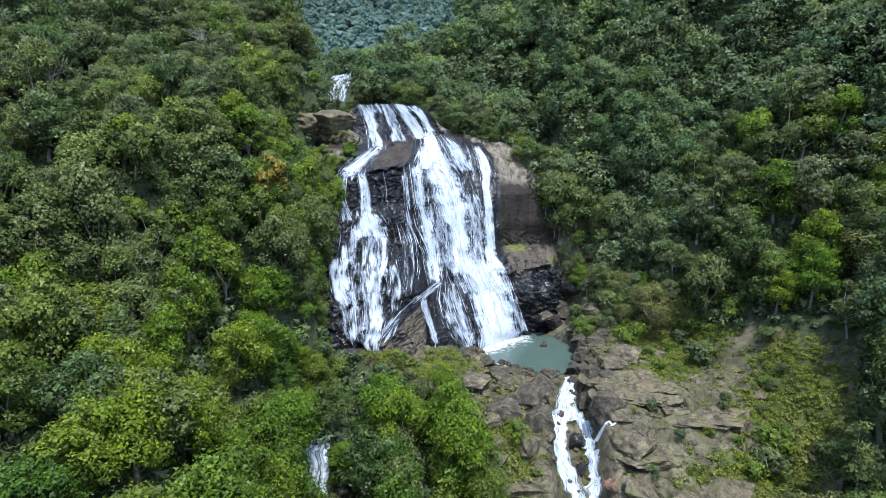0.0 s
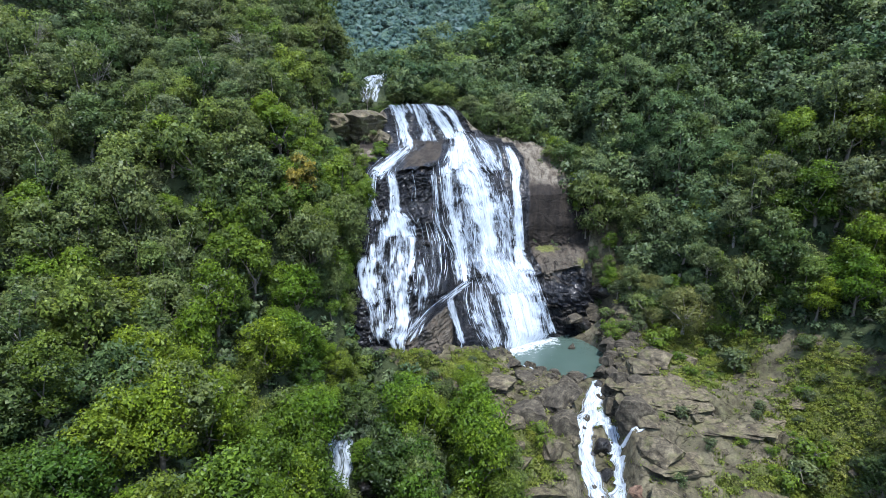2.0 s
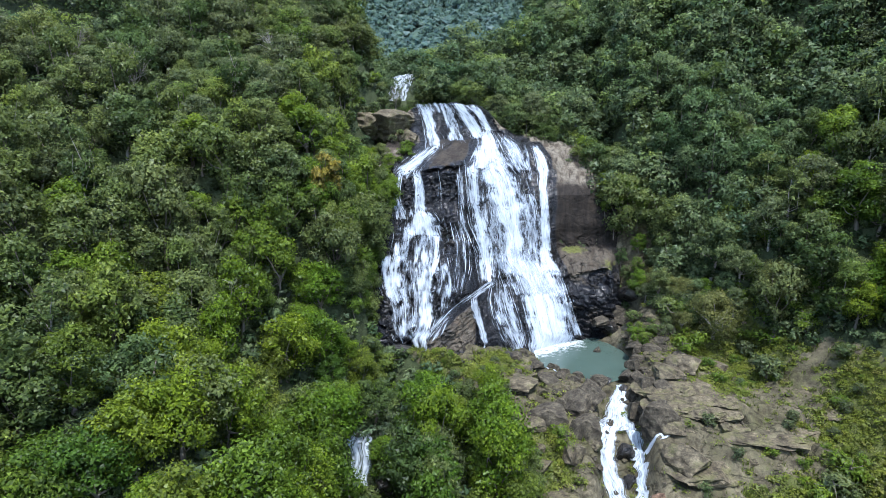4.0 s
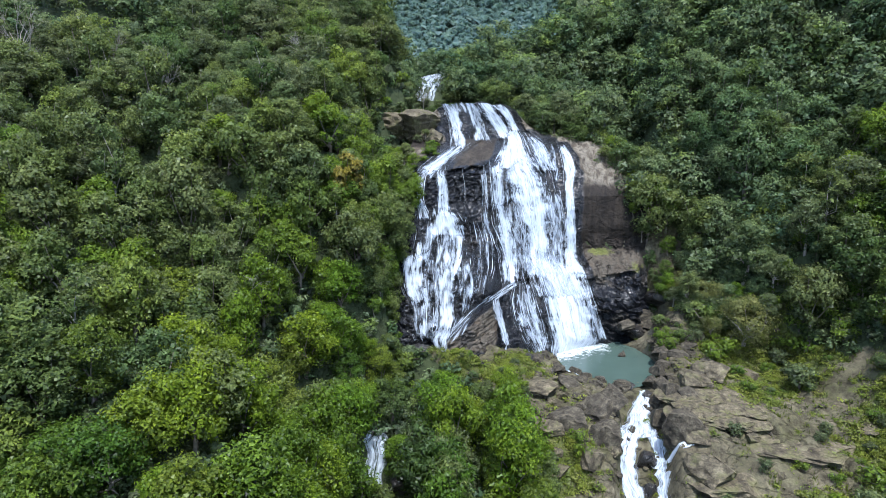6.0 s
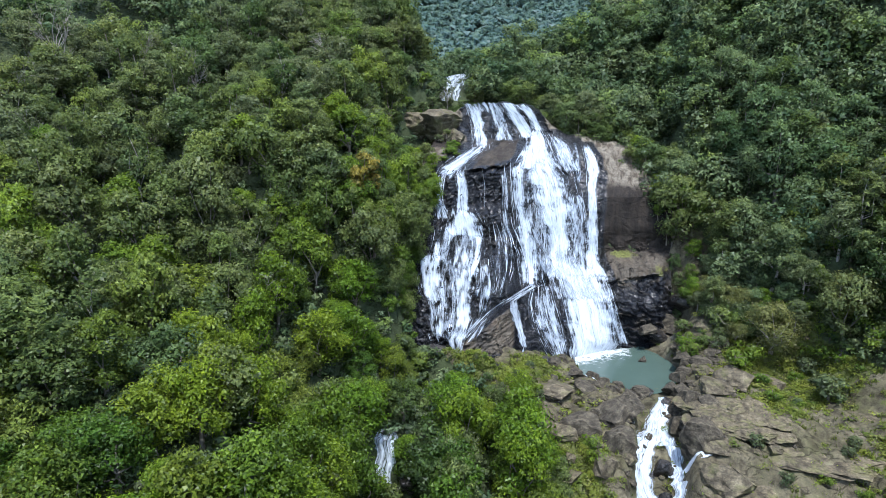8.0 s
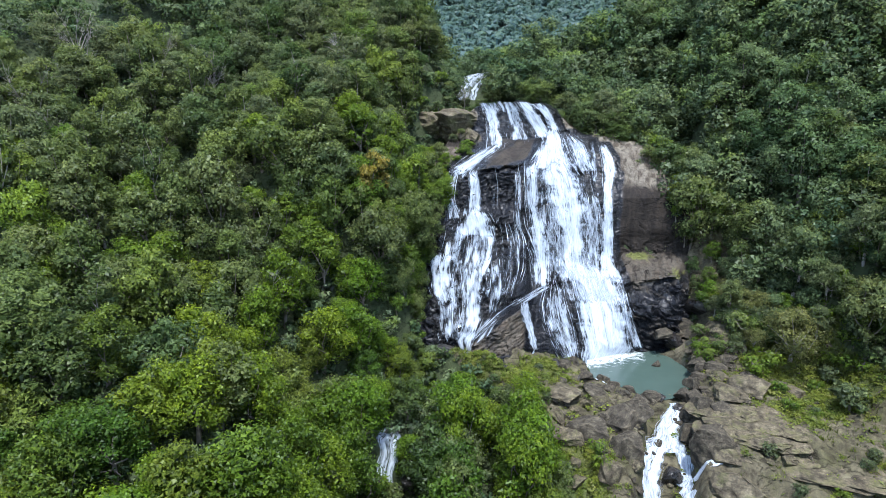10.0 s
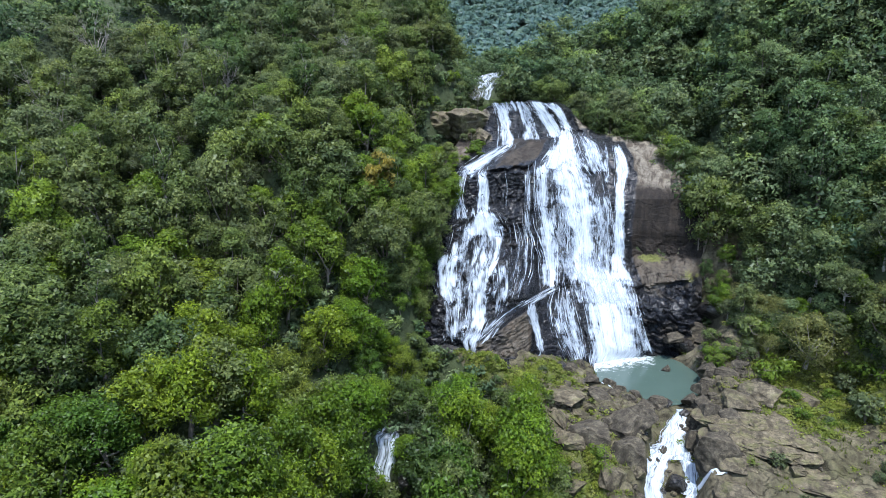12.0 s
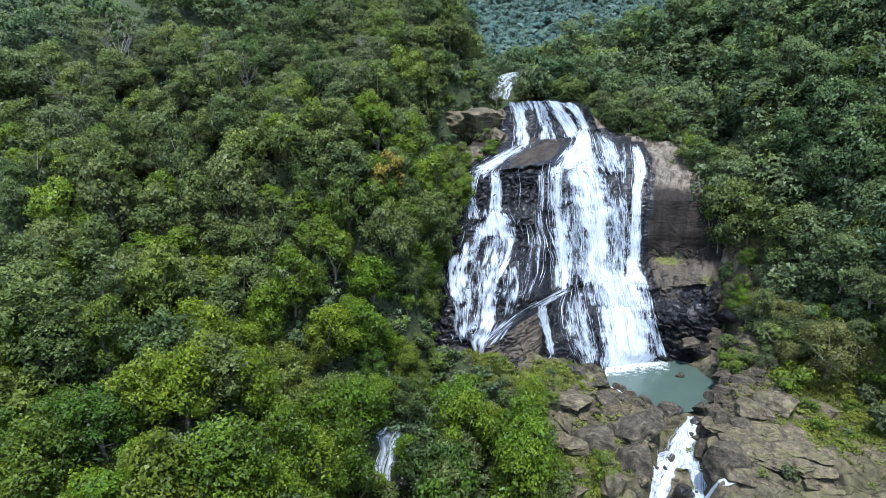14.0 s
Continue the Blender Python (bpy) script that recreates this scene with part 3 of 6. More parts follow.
STREAMS = (
    ("top_glaze", 0.58, ((-22.8, 54.9, -6.2, 54.7), (-22.2, 54.0, -5.6, 53.9), (-21.6, 52.8, -5.0, 52.6))),
    ("top_veil", 0.24, ((-22.4, 54.0, -6.0, 53.8), (-20.6, 50.0, -4.8, 50.0), (-19.2, 46.6, -4.0, 46.6))),
    ("shelf_spill", 0.52, ((-20.0, 43.6, -13.4, 44.4), (-22.6, 41.2, -15.6, 41.8), (-24.0, 39.4, -17.4, 39.2), (-24.0, 37.6, -18.0, 37.4))),
    ("curtain_all", 0.58, ((-10.6, 39.8, 8.4, 39.3), (-9.8, 35.2, 10.0, 34.3), (-9.3, 30.1, 11.6, 29.1), (-8.6, 26.3, 12.5, 25.2), (-6.0, 21.3, 13.0, 20.1), (-4.4, 16.6, 14.2, 15.3))),
    ("left_all", 0.56, ((-22.8, 27.7, -11.2, 26.7), (-22.9, 24.1, -10.6, 22.9), (-23.6, 20.9, -9.4, 19.7), (-24.0, 16.5, -8.0, 15.3), (-22.5, 12.2, -9.6, 11.7), (-20.9, 7.9, -11.2, 8.1), (-19.8, 6.0, -11.7, 6.3))),
    ("top_a", 0.86, ((-23.2, 54.4, -18.5, 54.4), (-21.7, 51.6, -17.3, 51.6), (-20.3, 48.0, -16.3, 48.0), (-18.8, 44.2, -14.7, 44.1))),
    ("top_b", 0.74, ((-16.8, 54.7, -14.0, 54.7), (-15.7, 51.6, -12.1, 51.6), (-14.6, 48.2, -10.8, 48.2), (-14.0, 45.6, -9.4, 45.6))),
    ("top_d", 0.98, ((-14.0, 54.7, -9.9, 54.7), (-12.4, 52.4, -7.5, 52.4), (-10.6, 49.7, -5.7, 49.7), (-8.6, 46.2, -3.7, 46.2))),
    ("top_e", 0.90, ((-9.5, 54.3, -6.3, 54.4), (-7.5, 52.4, -4.7, 52.5), (-6.0, 50.3, -3.7, 50.4), (-5.0, 48.0, -2.1, 48.0))),
    ("shelf_left", 0.90, ((-19.2, 44.7, -13.0, 44.6), (-19.9, 42.8, -15.1, 42.7), (-21.7, 40.9, -17.0, 40.8), (-23.9, 39.4, -18.2, 39.3), (-24.3, 38.4, -19.4, 38.3))),
    ("shelf_main", 1.00, ((-6.0, 48.3, -2.4, 48.3), (-7.2, 46.5, -0.7, 46.5), (-7.3, 44.5, 0.2, 44.5), (-7.1, 42.6, 1.2, 42.5), (-7.7, 40.9, 2.8, 40.7), (-8.7, 39.1, 5.0, 38.7))),
    ("shelf_right", 0.72, ((-1.5, 46.5, 1.9, 46.5), (-0.2, 44.2, 5.3, 44.2), (1.3, 41.5, 6.9, 41.4), (3.0, 38.4, 8.8, 38.2))),
    ("shelf_far", 0.45, ((4.5, 45.0, 6.7, 45.0), (5.5, 42.2, 7.7, 42.2), (5.7, 38.9, 8.5, 38.9), (6.7, 35.9, 9.1, 35.9))),
    ("drop_left", 0.90, ((-20.0, 39.3, -17.9, 39.3), (-19.3, 36.6, -17.0, 36.6), (-18.8, 33.6, -16.5, 33.5), (-18.9, 29.9, -15.7, 29.7))),
    ("drop_edge", 0.70, ((-24.2, 38.7, -21.1, 38.7), (-23.7, 36.7, -21.3, 36.7), (-23.6, 33.2, -21.5, 33.1), (-22.5, 29.1, -19.6, 28.9))),
    ("thin_a", 0.35, ((-14.7, 38.9, -13.6, 38.9), (-14.0, 35.2, -12.9, 35.2), (-14.0, 31.5, -12.6, 31.5), (-13.5, 28.4, -11.8, 28.4))),
    ("curtain_a", 0.50, ((-10.7, 40.0, -8.4, 40.0), (-9.8, 35.2, -7.9, 35.0), (-9.3, 30.1, -7.4, 30.0), (-8.6, 26.3, -7.1, 26.2), (-7.6, 22.7, -5.7, 22.4))),
    ("curtain_b", 0.85, ((-8.8, 40.4, -4.6, 40.3), (-7.8, 36.3, -4.1, 36.1), (-7.0, 31.2, -3.8, 31.0), (-5.9, 26.1, -1.7, 25.7), (-5.2, 22.4, -0.5, 21.9), (-4.3, 17.6, 0.1, 17.1), (-3.4, 14.5, 0.7, 14.1))),
    ("curtain_c", 0.95, ((-5.5, 40.6, 1.7, 40.4), (-4.7, 37.4, 5.1, 37.0), (-3.8, 32.3, 7.4, 31.8), (-1.6, 27.6, 7.3, 27.3), (0.8, 23.1, 7.0, 22.8), (1.6, 18.1, 7.3, 17.9), (1.8, 15.5, 8.2, 15.2))),
    ("curtain_d", 0.62, ((3.6, 33.9, 9.2, 33.7), (5.4, 29.9, 10.2, 29.8), (6.4, 25.4, 10.9, 25.3), (6.6, 20.3, 11.1, 20.2), (6.9, 15.4, 12.1, 15.2))),
    ("curtain_gap", 0.30, ((-2.0, 27.0, 1.3, 26.9), (-1.5, 22.6, 1.6, 22.5), (-1.0, 18.2, 1.8, 18.1), (-0.4, 15.1, 2.4, 15.0))),
    ("right_jet", 0.92, ((8.0, 43.9, 10.0, 43.9), (8.9, 40.9, 12.1, 40.9), (9.6, 37.6, 12.7, 37.5), (9.8, 33.7, 12.2, 33.6), (10.2, 29.2, 12.6, 29.1), (10.2, 24.0, 13.1, 23.9), (10.1, 19.0, 13.6, 18.7), (10.0, 15.8, 15.3, 15.2))),
    ("foot_main", 1.05, ((1.6, 17.9, 13.9, 17.3), (2.0, 16.2, 15.5, 15.4), (3.6, 13.1, 16.9, 11.8), (4.8, 9.2, 18.2, 8.0), (6.2, 5.5, 18.7, 4.1), (7.1, 2.8, 19.3, 1.2), (7.2, -0.6, 16.2, -2.2))),
    ("foot_veil", 0.66, ((-1.1, 14.0, 3.5, 13.8), (-1.7, 11.1, 5.0, 10.8), (-0.9, 7.8, 6.4, 7.6), (0.9, 4.5, 7.5, 4.4), (3.5, 0.7, 8.2, 0.6))),
    ("foot_edge", 0.62, ((13.9, 13.8, 16.1, 13.5), (14.8, 9.9, 17.7, 9.6), (15.9, 6.0, 19.0, 5.8), (17.0, 1.6, 20.8, 1.5))),
    ("fan_top", 0.98, ((-20.5, 30.5, -14.8, 30.1), (-20.7, 28.9, -13.1, 28.3), (-21.0, 27.3, -12.2, 26.5), (-20.9, 25.6, -11.6, 24.7))),
    ("fan_left", 0.62, ((-22.5, 27.2, -17.9, 26.8), (-22.5, 24.7, -17.6, 24.1), (-22.6, 21.9, -17.2, 21.3), (-22.8, 20.3, -17.2, 19.7))),
    ("fan_mid", 0.78, ((-18.3, 26.5, -11.9, 25.9), (-17.8, 23.5, -11.4, 23.0), (-17.3, 20.8, -11.1, 20.4), (-16.9, 18.2, -11.4, 17.9))),
    ("sheet_left", 0.90, ((-24.0, 22.6, -19.0, 22.2), (-24.1, 21.4, -19.1, 21.0), (-24.5, 18.7, -18.9, 18.3), (-23.9, 15.9, -18.5, 15.7), (-22.4, 13.2, -17.7, 13.0))),
    ("sheet_low", 0.66, ((-22.8, 14.1, -16.7, 13.8), (-21.9, 11.1, -16.0, 11.0), (-21.0, 8.4, -15.9, 8.5), (-20.1, 6.2, -15.2, 6.4))),
    ("sheet_mid", 0.95, ((-17.5, 19.3, -13.0, 18.9), (-16.6, 16.1, -12.5, 15.9), (-15.9, 13.0, -12.2, 12.9), (-15.4, 10.0, -12.0, 10.0), (-15.5, 7.0, -12.5, 7.1))),
    ("sheet_gap", 0.42, ((-19.7, 21.1, -16.7, 20.7), (-19.0, 17.3, -16.1, 17.1), (-18.1, 13.1, -15.4, 12.9), (-17.1, 9.0, -14.8, 9.0))),
    ("sheet_right", 0.62, ((-13.3, 20.3, -8.4, 19.9), (-12.5, 17.4, -7.7, 16.8), (-12.0, 14.4, -7.5, 13.8), (-11.7, 11.4, -8.5, 11.0))),
    ("left_foot", 1.00, ((-15.4, 8.2, -12.1, 8.3), (-16.6, 6.1, -12.6, 6.3), (-15.7, 4.7, -12.9, 4.8), (-14.9, 3.5, -13.3, 3.6))),
    ("diag", 0.40, ((-1.2, 14.6, 2.6, 14.4), (-3.5, 13.6, -0.4, 13.3), (-5.0, 13.0, -3.3, 12.7), (-7.7, 11.8, -5.5, 11.3), (-9.5, 10.5, -8.2, 10.2), (-11.4, 9.0, -9.7, 8.8), (-13.4, 7.3, -10.9, 7.2))),
    ("side_cascade", 0.85, ((-5.2, 12.6, -3.6, 12.3), (-4.4, 9.5, -2.9, 9.2), (-3.3, 6.1, -1.7, 5.7), (-2.4, 3.1, -0.8, 2.8))),
    ("veil_mid", 0.42, ((-11.8, 27.1, -7.7, 26.9), (-10.9, 23.0, -5.9, 22.5), (-10.2, 18.7, -5.1, 17.8), (-10.5, 14.7, -5.7, 13.9))),
    ("dome", 0.40, ((-0.8, 47.1, 4.4, 47.1), (-1.9, 44.3, 6.1, 44.3), (-2.9, 41.7, 7.4, 41.6), (-2.4, 39.0, 8.5, 38.7))),
    ("curtain_low", 0.60, ((-4.2, 21.1, 13.3, 20.0), (-2.8, 17.9, 14.2, 16.9), (-0.6, 14.9, 15.3, 13.9), (0.9, 12.1, 16.9, 10.7))),
    ("diag_b", 0.55, ((-2.0, 14.3, 1.7, 14.1), (-3.9, 13.4, -1.0, 13.0), (-6.3, 12.4, -3.2, 11.8))),
    ("diag_c", 0.60, ((-9.9, 10.7, -7.3, 10.2), (-11.7, 9.4, -8.9, 9.0), (-13.9, 7.0, -10.1, 6.8))),
    ("side_foot", 0.85, ((-3.1, 3.3, -1.0, 2.8), (-3.4, 1.6, -1.4, 1.1), (-3.6, 0.5, -1.1, -0.0), (-2.6, -1.1, -0.3, -1.6))),
)


def wetness(x, z):
    w = 0 * x
    for name, dens, rows in STREAMS:
        zs = [-(r[1] + r[3]) / 2 for r in rows]
        l = np.interp(-z, zs, [r[0] for r in rows])
        r_ = np.interp(-z, zs, [r[2] for r in rows])
        w = np.maximum(w, ss(l - 2.2, l - 0.3, x) * ss(r_ + 2.2, r_ + 0.3, x) * ss(-zs[0] + 2, -zs[0], z) * ss(-zs[-1] - 2, -zs[-1], z))
    return w


def face_relief(x, z):
    """Ledges, bosses and joints of the wall, in metres towards the viewer."""
    r = 0.45 * lumps(x, z * 0.7, 9, 41) + 0.30 * lumps(x, z * 0.35, 3.4, 42) + 0.07 * lumps(x, z * 0.9, 1.3, 43)
    smooth = ss(13, 15, x) * ss(21, 23, z)
    r = r * (1 - 0.6 * smooth)
    for wide, tall, deep in ((3.4, 2.2, 0.75), (1.5, 1.05, 0.32)):
        u = x / wide + 0.5 * lumps(x, z, 7, 71)
        v = z / tall + 0.14 * x / tall + 0.35 * lumps(x, z, 6, 72)
        iu = np.floor(u)
        v = v + 0.5 * (iu % 2)
        iv = np.floor(v)
        rnd = (np.sin(iu * 12.99 + iv * 78.23) * 43758.5) % 1.0
        r = r + (1 - 0.9 * smooth) * deep * (rnd - 0.5 + (rnd - 0.4) * 0.7 * (u - iu - 0.5) + 0.35 * (v - iv - 0.5))
    w = z + 0.35 * lumps(x, z * 0.2, 6, 44)
    # blocks of the stepped part under the left shelf
    block = ss(-9, -11, x) * ss(40, 38.5, z)
    for step, tilt, deep, seed in ((2.3, 0.10, 0.55, 61), (1.1, -0.22, 0.30, 62)):
        q = (w + tilt * x) / step + 0.3 * lumps(x, 0.2 * z, 3.0, seed)
        r = r + block * deep * ((q % 1.0) ** 2 - 0.4) * (0.6 + 0.5 * lumps(x, z * 0.3, 2.6, seed + 2))
    q = (x + 0.25 * z) / 1.9 + 0.4 * lumps(x, z, 4.0, 65)
    r = r - block * 0.5 * np.exp(-(((q % 1.0) - 0.5) / 0.09) ** 2)
    # the shelf juts over a hollow of black rock
    lip = 38.9 + 0.10 * (x + 16) + 0.3 * lumps(x, 0 * z, 3.0, 66)
    r = r + 0.8 * ss(-0.3, 0.2, z - lip) * ss(1.8, 0.3, z - lip) * ss(-25, -23, x) * ss(-8, -10, x)
    r = r - 2.0 * ss(0.1, -0.4, z - lip) * ss(28.5, 31.5, z) * ss(-18, -16, x) * ss(-8.2, -9.8, x)
    for zc, deep in ((37.5, 0.5), (35.2, 0.4), (32.4, 0.3), (47.5, 0.3), (43.2, 0.25)):
        r = r - deep * np.exp(-((w - zc) / 0.16) ** 2) * (0.5 + 0.5 * np.sign(lumps(x, z * 0.1, 7, int(zc)))) * ss(-7, -9, x)
    # the top step, cut back between its streams
    r = r - 0.9 * ss(45.6, 47.5, z) * ss(53.6, 52.6, z) * np.clip(lumps(x - 0.45 * (54 - z), 0 * z, 4.4, 68), 0, 1)
    # the block in the middle, with its sloping crown
    crown = 19.6 + 0.36 * (x + 14.4) + 0.4 * lumps(x, 0 * z, 2.4, 67)
    r = r + 2.3 * ss(0.5, -0.4, z - crown) * ss(-15.5, -13.5, x) * ss(-3.2, -5.4, x) * ss(10, 15, z)
    # the wedge of layered rock under the slanting run
    slant = 14.1 + 0.62 * (x + 0.5)
    wedge = ss(0.4, -0.5, z - slant) * ss(-15.0, -12.6, x) * ss(-2.6, -4.2, x + 0.05 * z)
    plates = (z - slant + 0.25 * x + 0.5 * lumps(x, z, 3.0, 69)) / 1.25
    r = r + wedge * (2.6 + 0.12 * (slant - z) + 0.55 * (plates % 1.0) + 0.18 * lumps(x, z, 1.2, 70))
    # the smooth slab beside it, and the knob over which the water parts
    r = r + 1.3 * ss(0.6, -0.8, z - 13.6 - 0.10 * x) * ss(-3.5, -1.5, x) * ss(8, 5, x) + 1.4 * bump(x, z, -0.4, 14.8, 1.3, 0.9)
    # the ledge beside the foot
    r = r + 2.8 * ss(0.7, -0.9, z - 16.4 - 0.20 * (x - 16) + 0.7 * lumps(x, 0.4 * z, 3.6, 48)) * ss(13.5, 17, x) * ss(30, 27, x) * ss(1, 10, z)
    r = r - 1.6 * ss(14.2, 13.2, z - 0.16 * (x - 18)) * ss(10.0, 12.0, z) * ss(15, 17, x) * ss(28, 26, x)
    r = r + 1.3 * bump(x, z, -17, 8, 3, 2)
    # the bald brow above the ledge hangs over its foot
    r = r + 1.5 * bump(x, z, 19, 33, 9, 6) - 0.9 * ss(13.5, 16, x) * ss(25.5, 21.5, z) * ss(17, 19.5, z)
    strata = (0.9 * z + 0.45 * x + 1.2 * lumps(x, z, 5, 46)) / 1.7
    r = r + 1.1 * ss(13.5, 17, x) * ss(14.5, 12, z) * ((strata % 1.0) - 0.5 + 0.12 * lumps(x, z, 2.0, 47))
    return r - 0.5


def wall_point(x, z, out=0.0):
    return face_depth(x, z) - face_relief(x, z) - out


def build_cliff():
    gx, gz = np.arange(-28, 30.2, 0.26), np.concatenate([np.arange(-4, 54.6, 0.24), np.arange(54.8, 62, 0.6)])
    X, Z = np.meshgrid(gx, gz)
    top = wall_top(X)
    over = np.clip(Z - top, 0, None)
    Z = np.minimum(Z, top) + 0.9 * (1 - np.exp(-over / 1.5))
    Y = wall_point(X, Z) + 2.2 * over * ss(0, 2, over)
    pts = np.stack([X, Y, Z], -1)
    me = mesh_from("cliff", pts, sheet(len(gx), len(gz)), CLIFF)
    w = wetness(X, Z)
    w = np.maximum(w, ss(-26, -23, X) * ss(16, 13, X) * 1.05 * ss(39, 37.5, Z))
    w = np.maximum(w, 0.95 * ss(-24, -22, X) * ss(0, -4, X) * ss(46, 47, Z))
    w = np.maximum(w, 0.62 * ss(13, 15, X) * ss(15.5, 12, Z - 0.25 * (X - 18) + 1.2 * lumps(X, Z, 5, 49)))
    w = w * (1 - 0.50 * ss(-20, -17, X) * ss(-6, -9, X) * ss(39.2, 39.8, Z) * ss(46.5, 45, Z))
    slant = 14.1 + 0.62 * (X + 0.5)
    w = w * (1 - 0.68 * ss(0.2, -0.6, Z - slant) * ss(-15, -12.6, X) * ss(-2.6, -3.6, X + 0.05 * Z) * ss(2, 4, Z))
    point_values(me, "wet", w)
    # Stain and damp, plus shade painted on the brow's foot and beside the lip.
    point_values(me, "stain_shade", 0.62 * ss(-22, -18, X) * ss(-3, -6, X) * ss(38, 39.5, Z) * ss(47, 45.5, Z) + 0.45 * ss(-22, -18, X) * ss(-2, -4, X) * ss(15, 12, Z) + ss(13, 15, X) * ss(37.5, 32, Z + 0.12 * (X - 15)) * (0.5 * ss(13, 14, Z) + 0.6 * ss(18.6, 20.6, Z)) + 0.8 * ss(-20, -23, X) * ss(50, 48, Z) * ss(43, 44, Z))
    point_values(me, "moss", 0.85 * bump(X, Z, 19, 18.6, 4, 1.2) + 0.75 * bump(X, Z, 25, 42, 6, 3) + 0.6 * bump(X, Z, 27, 16, 4, 2))
    return tagged(new("cliff", me), "tall stepped cliff of dark wet rock behind the falls", "cliff", kind="structure")


build_cliff()


def stream_mesh(name, verts, faces, flow, veil):
    me = mesh_from(name, verts, faces, WATER_WHITE, True)
    uv = me.uv_layers.new(name="flow")
    uv.data.foreach_set("uv", flow[np.asarray(faces).ravel()].astype(np.float32).ravel())
    point_values(me, "veil", veil)
    return me


waterfall = tagged(new("waterfall"), "white waterfall in wide veils down dark stepped rock", "waterfall")


def threads(r, count, run, pts, wide, out_way=(0, -1, 0), pad=0.12, long_every=7):
    """Ropes and broken dashes of white water that lie on a sheet of points: verts, quads, flow coordinates and veil."""
    nv, nu = pts.shape[:2]
    out_way = np.array(out_way, float)
    V, F, U, W, n = [], [], [], [], 0
    for k in range(count):
        short = k % long_every > 0
        s0 = r.uniform(0, 0.95) * run if short else (0.0 if r.uniform() < 0.6 else r.uniform(0, 0.6) * run)
        s1 = min(run, s0 + (r.uniform(0.8, 3.4) if short else r.uniform(0.3, 1.0) * run))
        if s1 - s0 < 0.3:
            continue
        m = 4 if short else max(5, int((s1 - s0) / 0.6))
        s = np.linspace(s0, s1, m)
        f = np.clip(r.uniform(-0.03, 1.03) + (r.normal(0, 0.08) * np.sin(s / r.uniform(1.0, 3) + r.uniform(0, 6)) + r.normal(0, 0.12) * (s - s0) / (s1 - s0)) / max(wide, 1), -0.06, 1.06)
        i, q = s / run * (nv - 1.001), (f + pad) / (1 + 2 * pad) * (nu - 1.001)
        a, b = i.astype(int), q.astype(int)
        u, v = (i - a)[:, None], (q - b)[:, None]
        p = (pts[a, b] * (1 - u) + pts[a + 1, b] * u) * (1 - v) + (pts[a, b + 1] * (1 - u) + pts[a + 1, b + 1] * u) * v
        w = (0.03 + 0.13 * r.uniform() ** 2) * (0.35 + 0.9 * np.sin(np.linspace(0.2, 2.8, m)))
        out = r.uniform(0.04, 0.32)
        rows = [p + (c * w)[:, None] * np.array((1.0, 0, 0)) + (out + 0.5 * w * (1 - c * c))[:, None] * out_way for c in (-1, 0, 1)]
        V.append(np.stack(rows, 1).reshape(-1, 3))
        F.append(sheet(3, m) + n)
        U.append(np.stack([np.stack([f * wide + c * w + 50 + 3.1 * k, -s], -1) for c in (-1, 0, 1)], 1).reshape(-1, 2))
        fade = np.minimum(1, np.minimum((s - s0) / 0.5 + 0.4, (s1 - s) / 0.7 + 0.3))
        tone = r.uniform(0.35, 1.1)
        W.append(np.stack([0.1 * fade - 0.1, tone * fade, 0.1 * fade - 0.1], 1).ravel())
        n += 3 * m
    return V, F, U, W


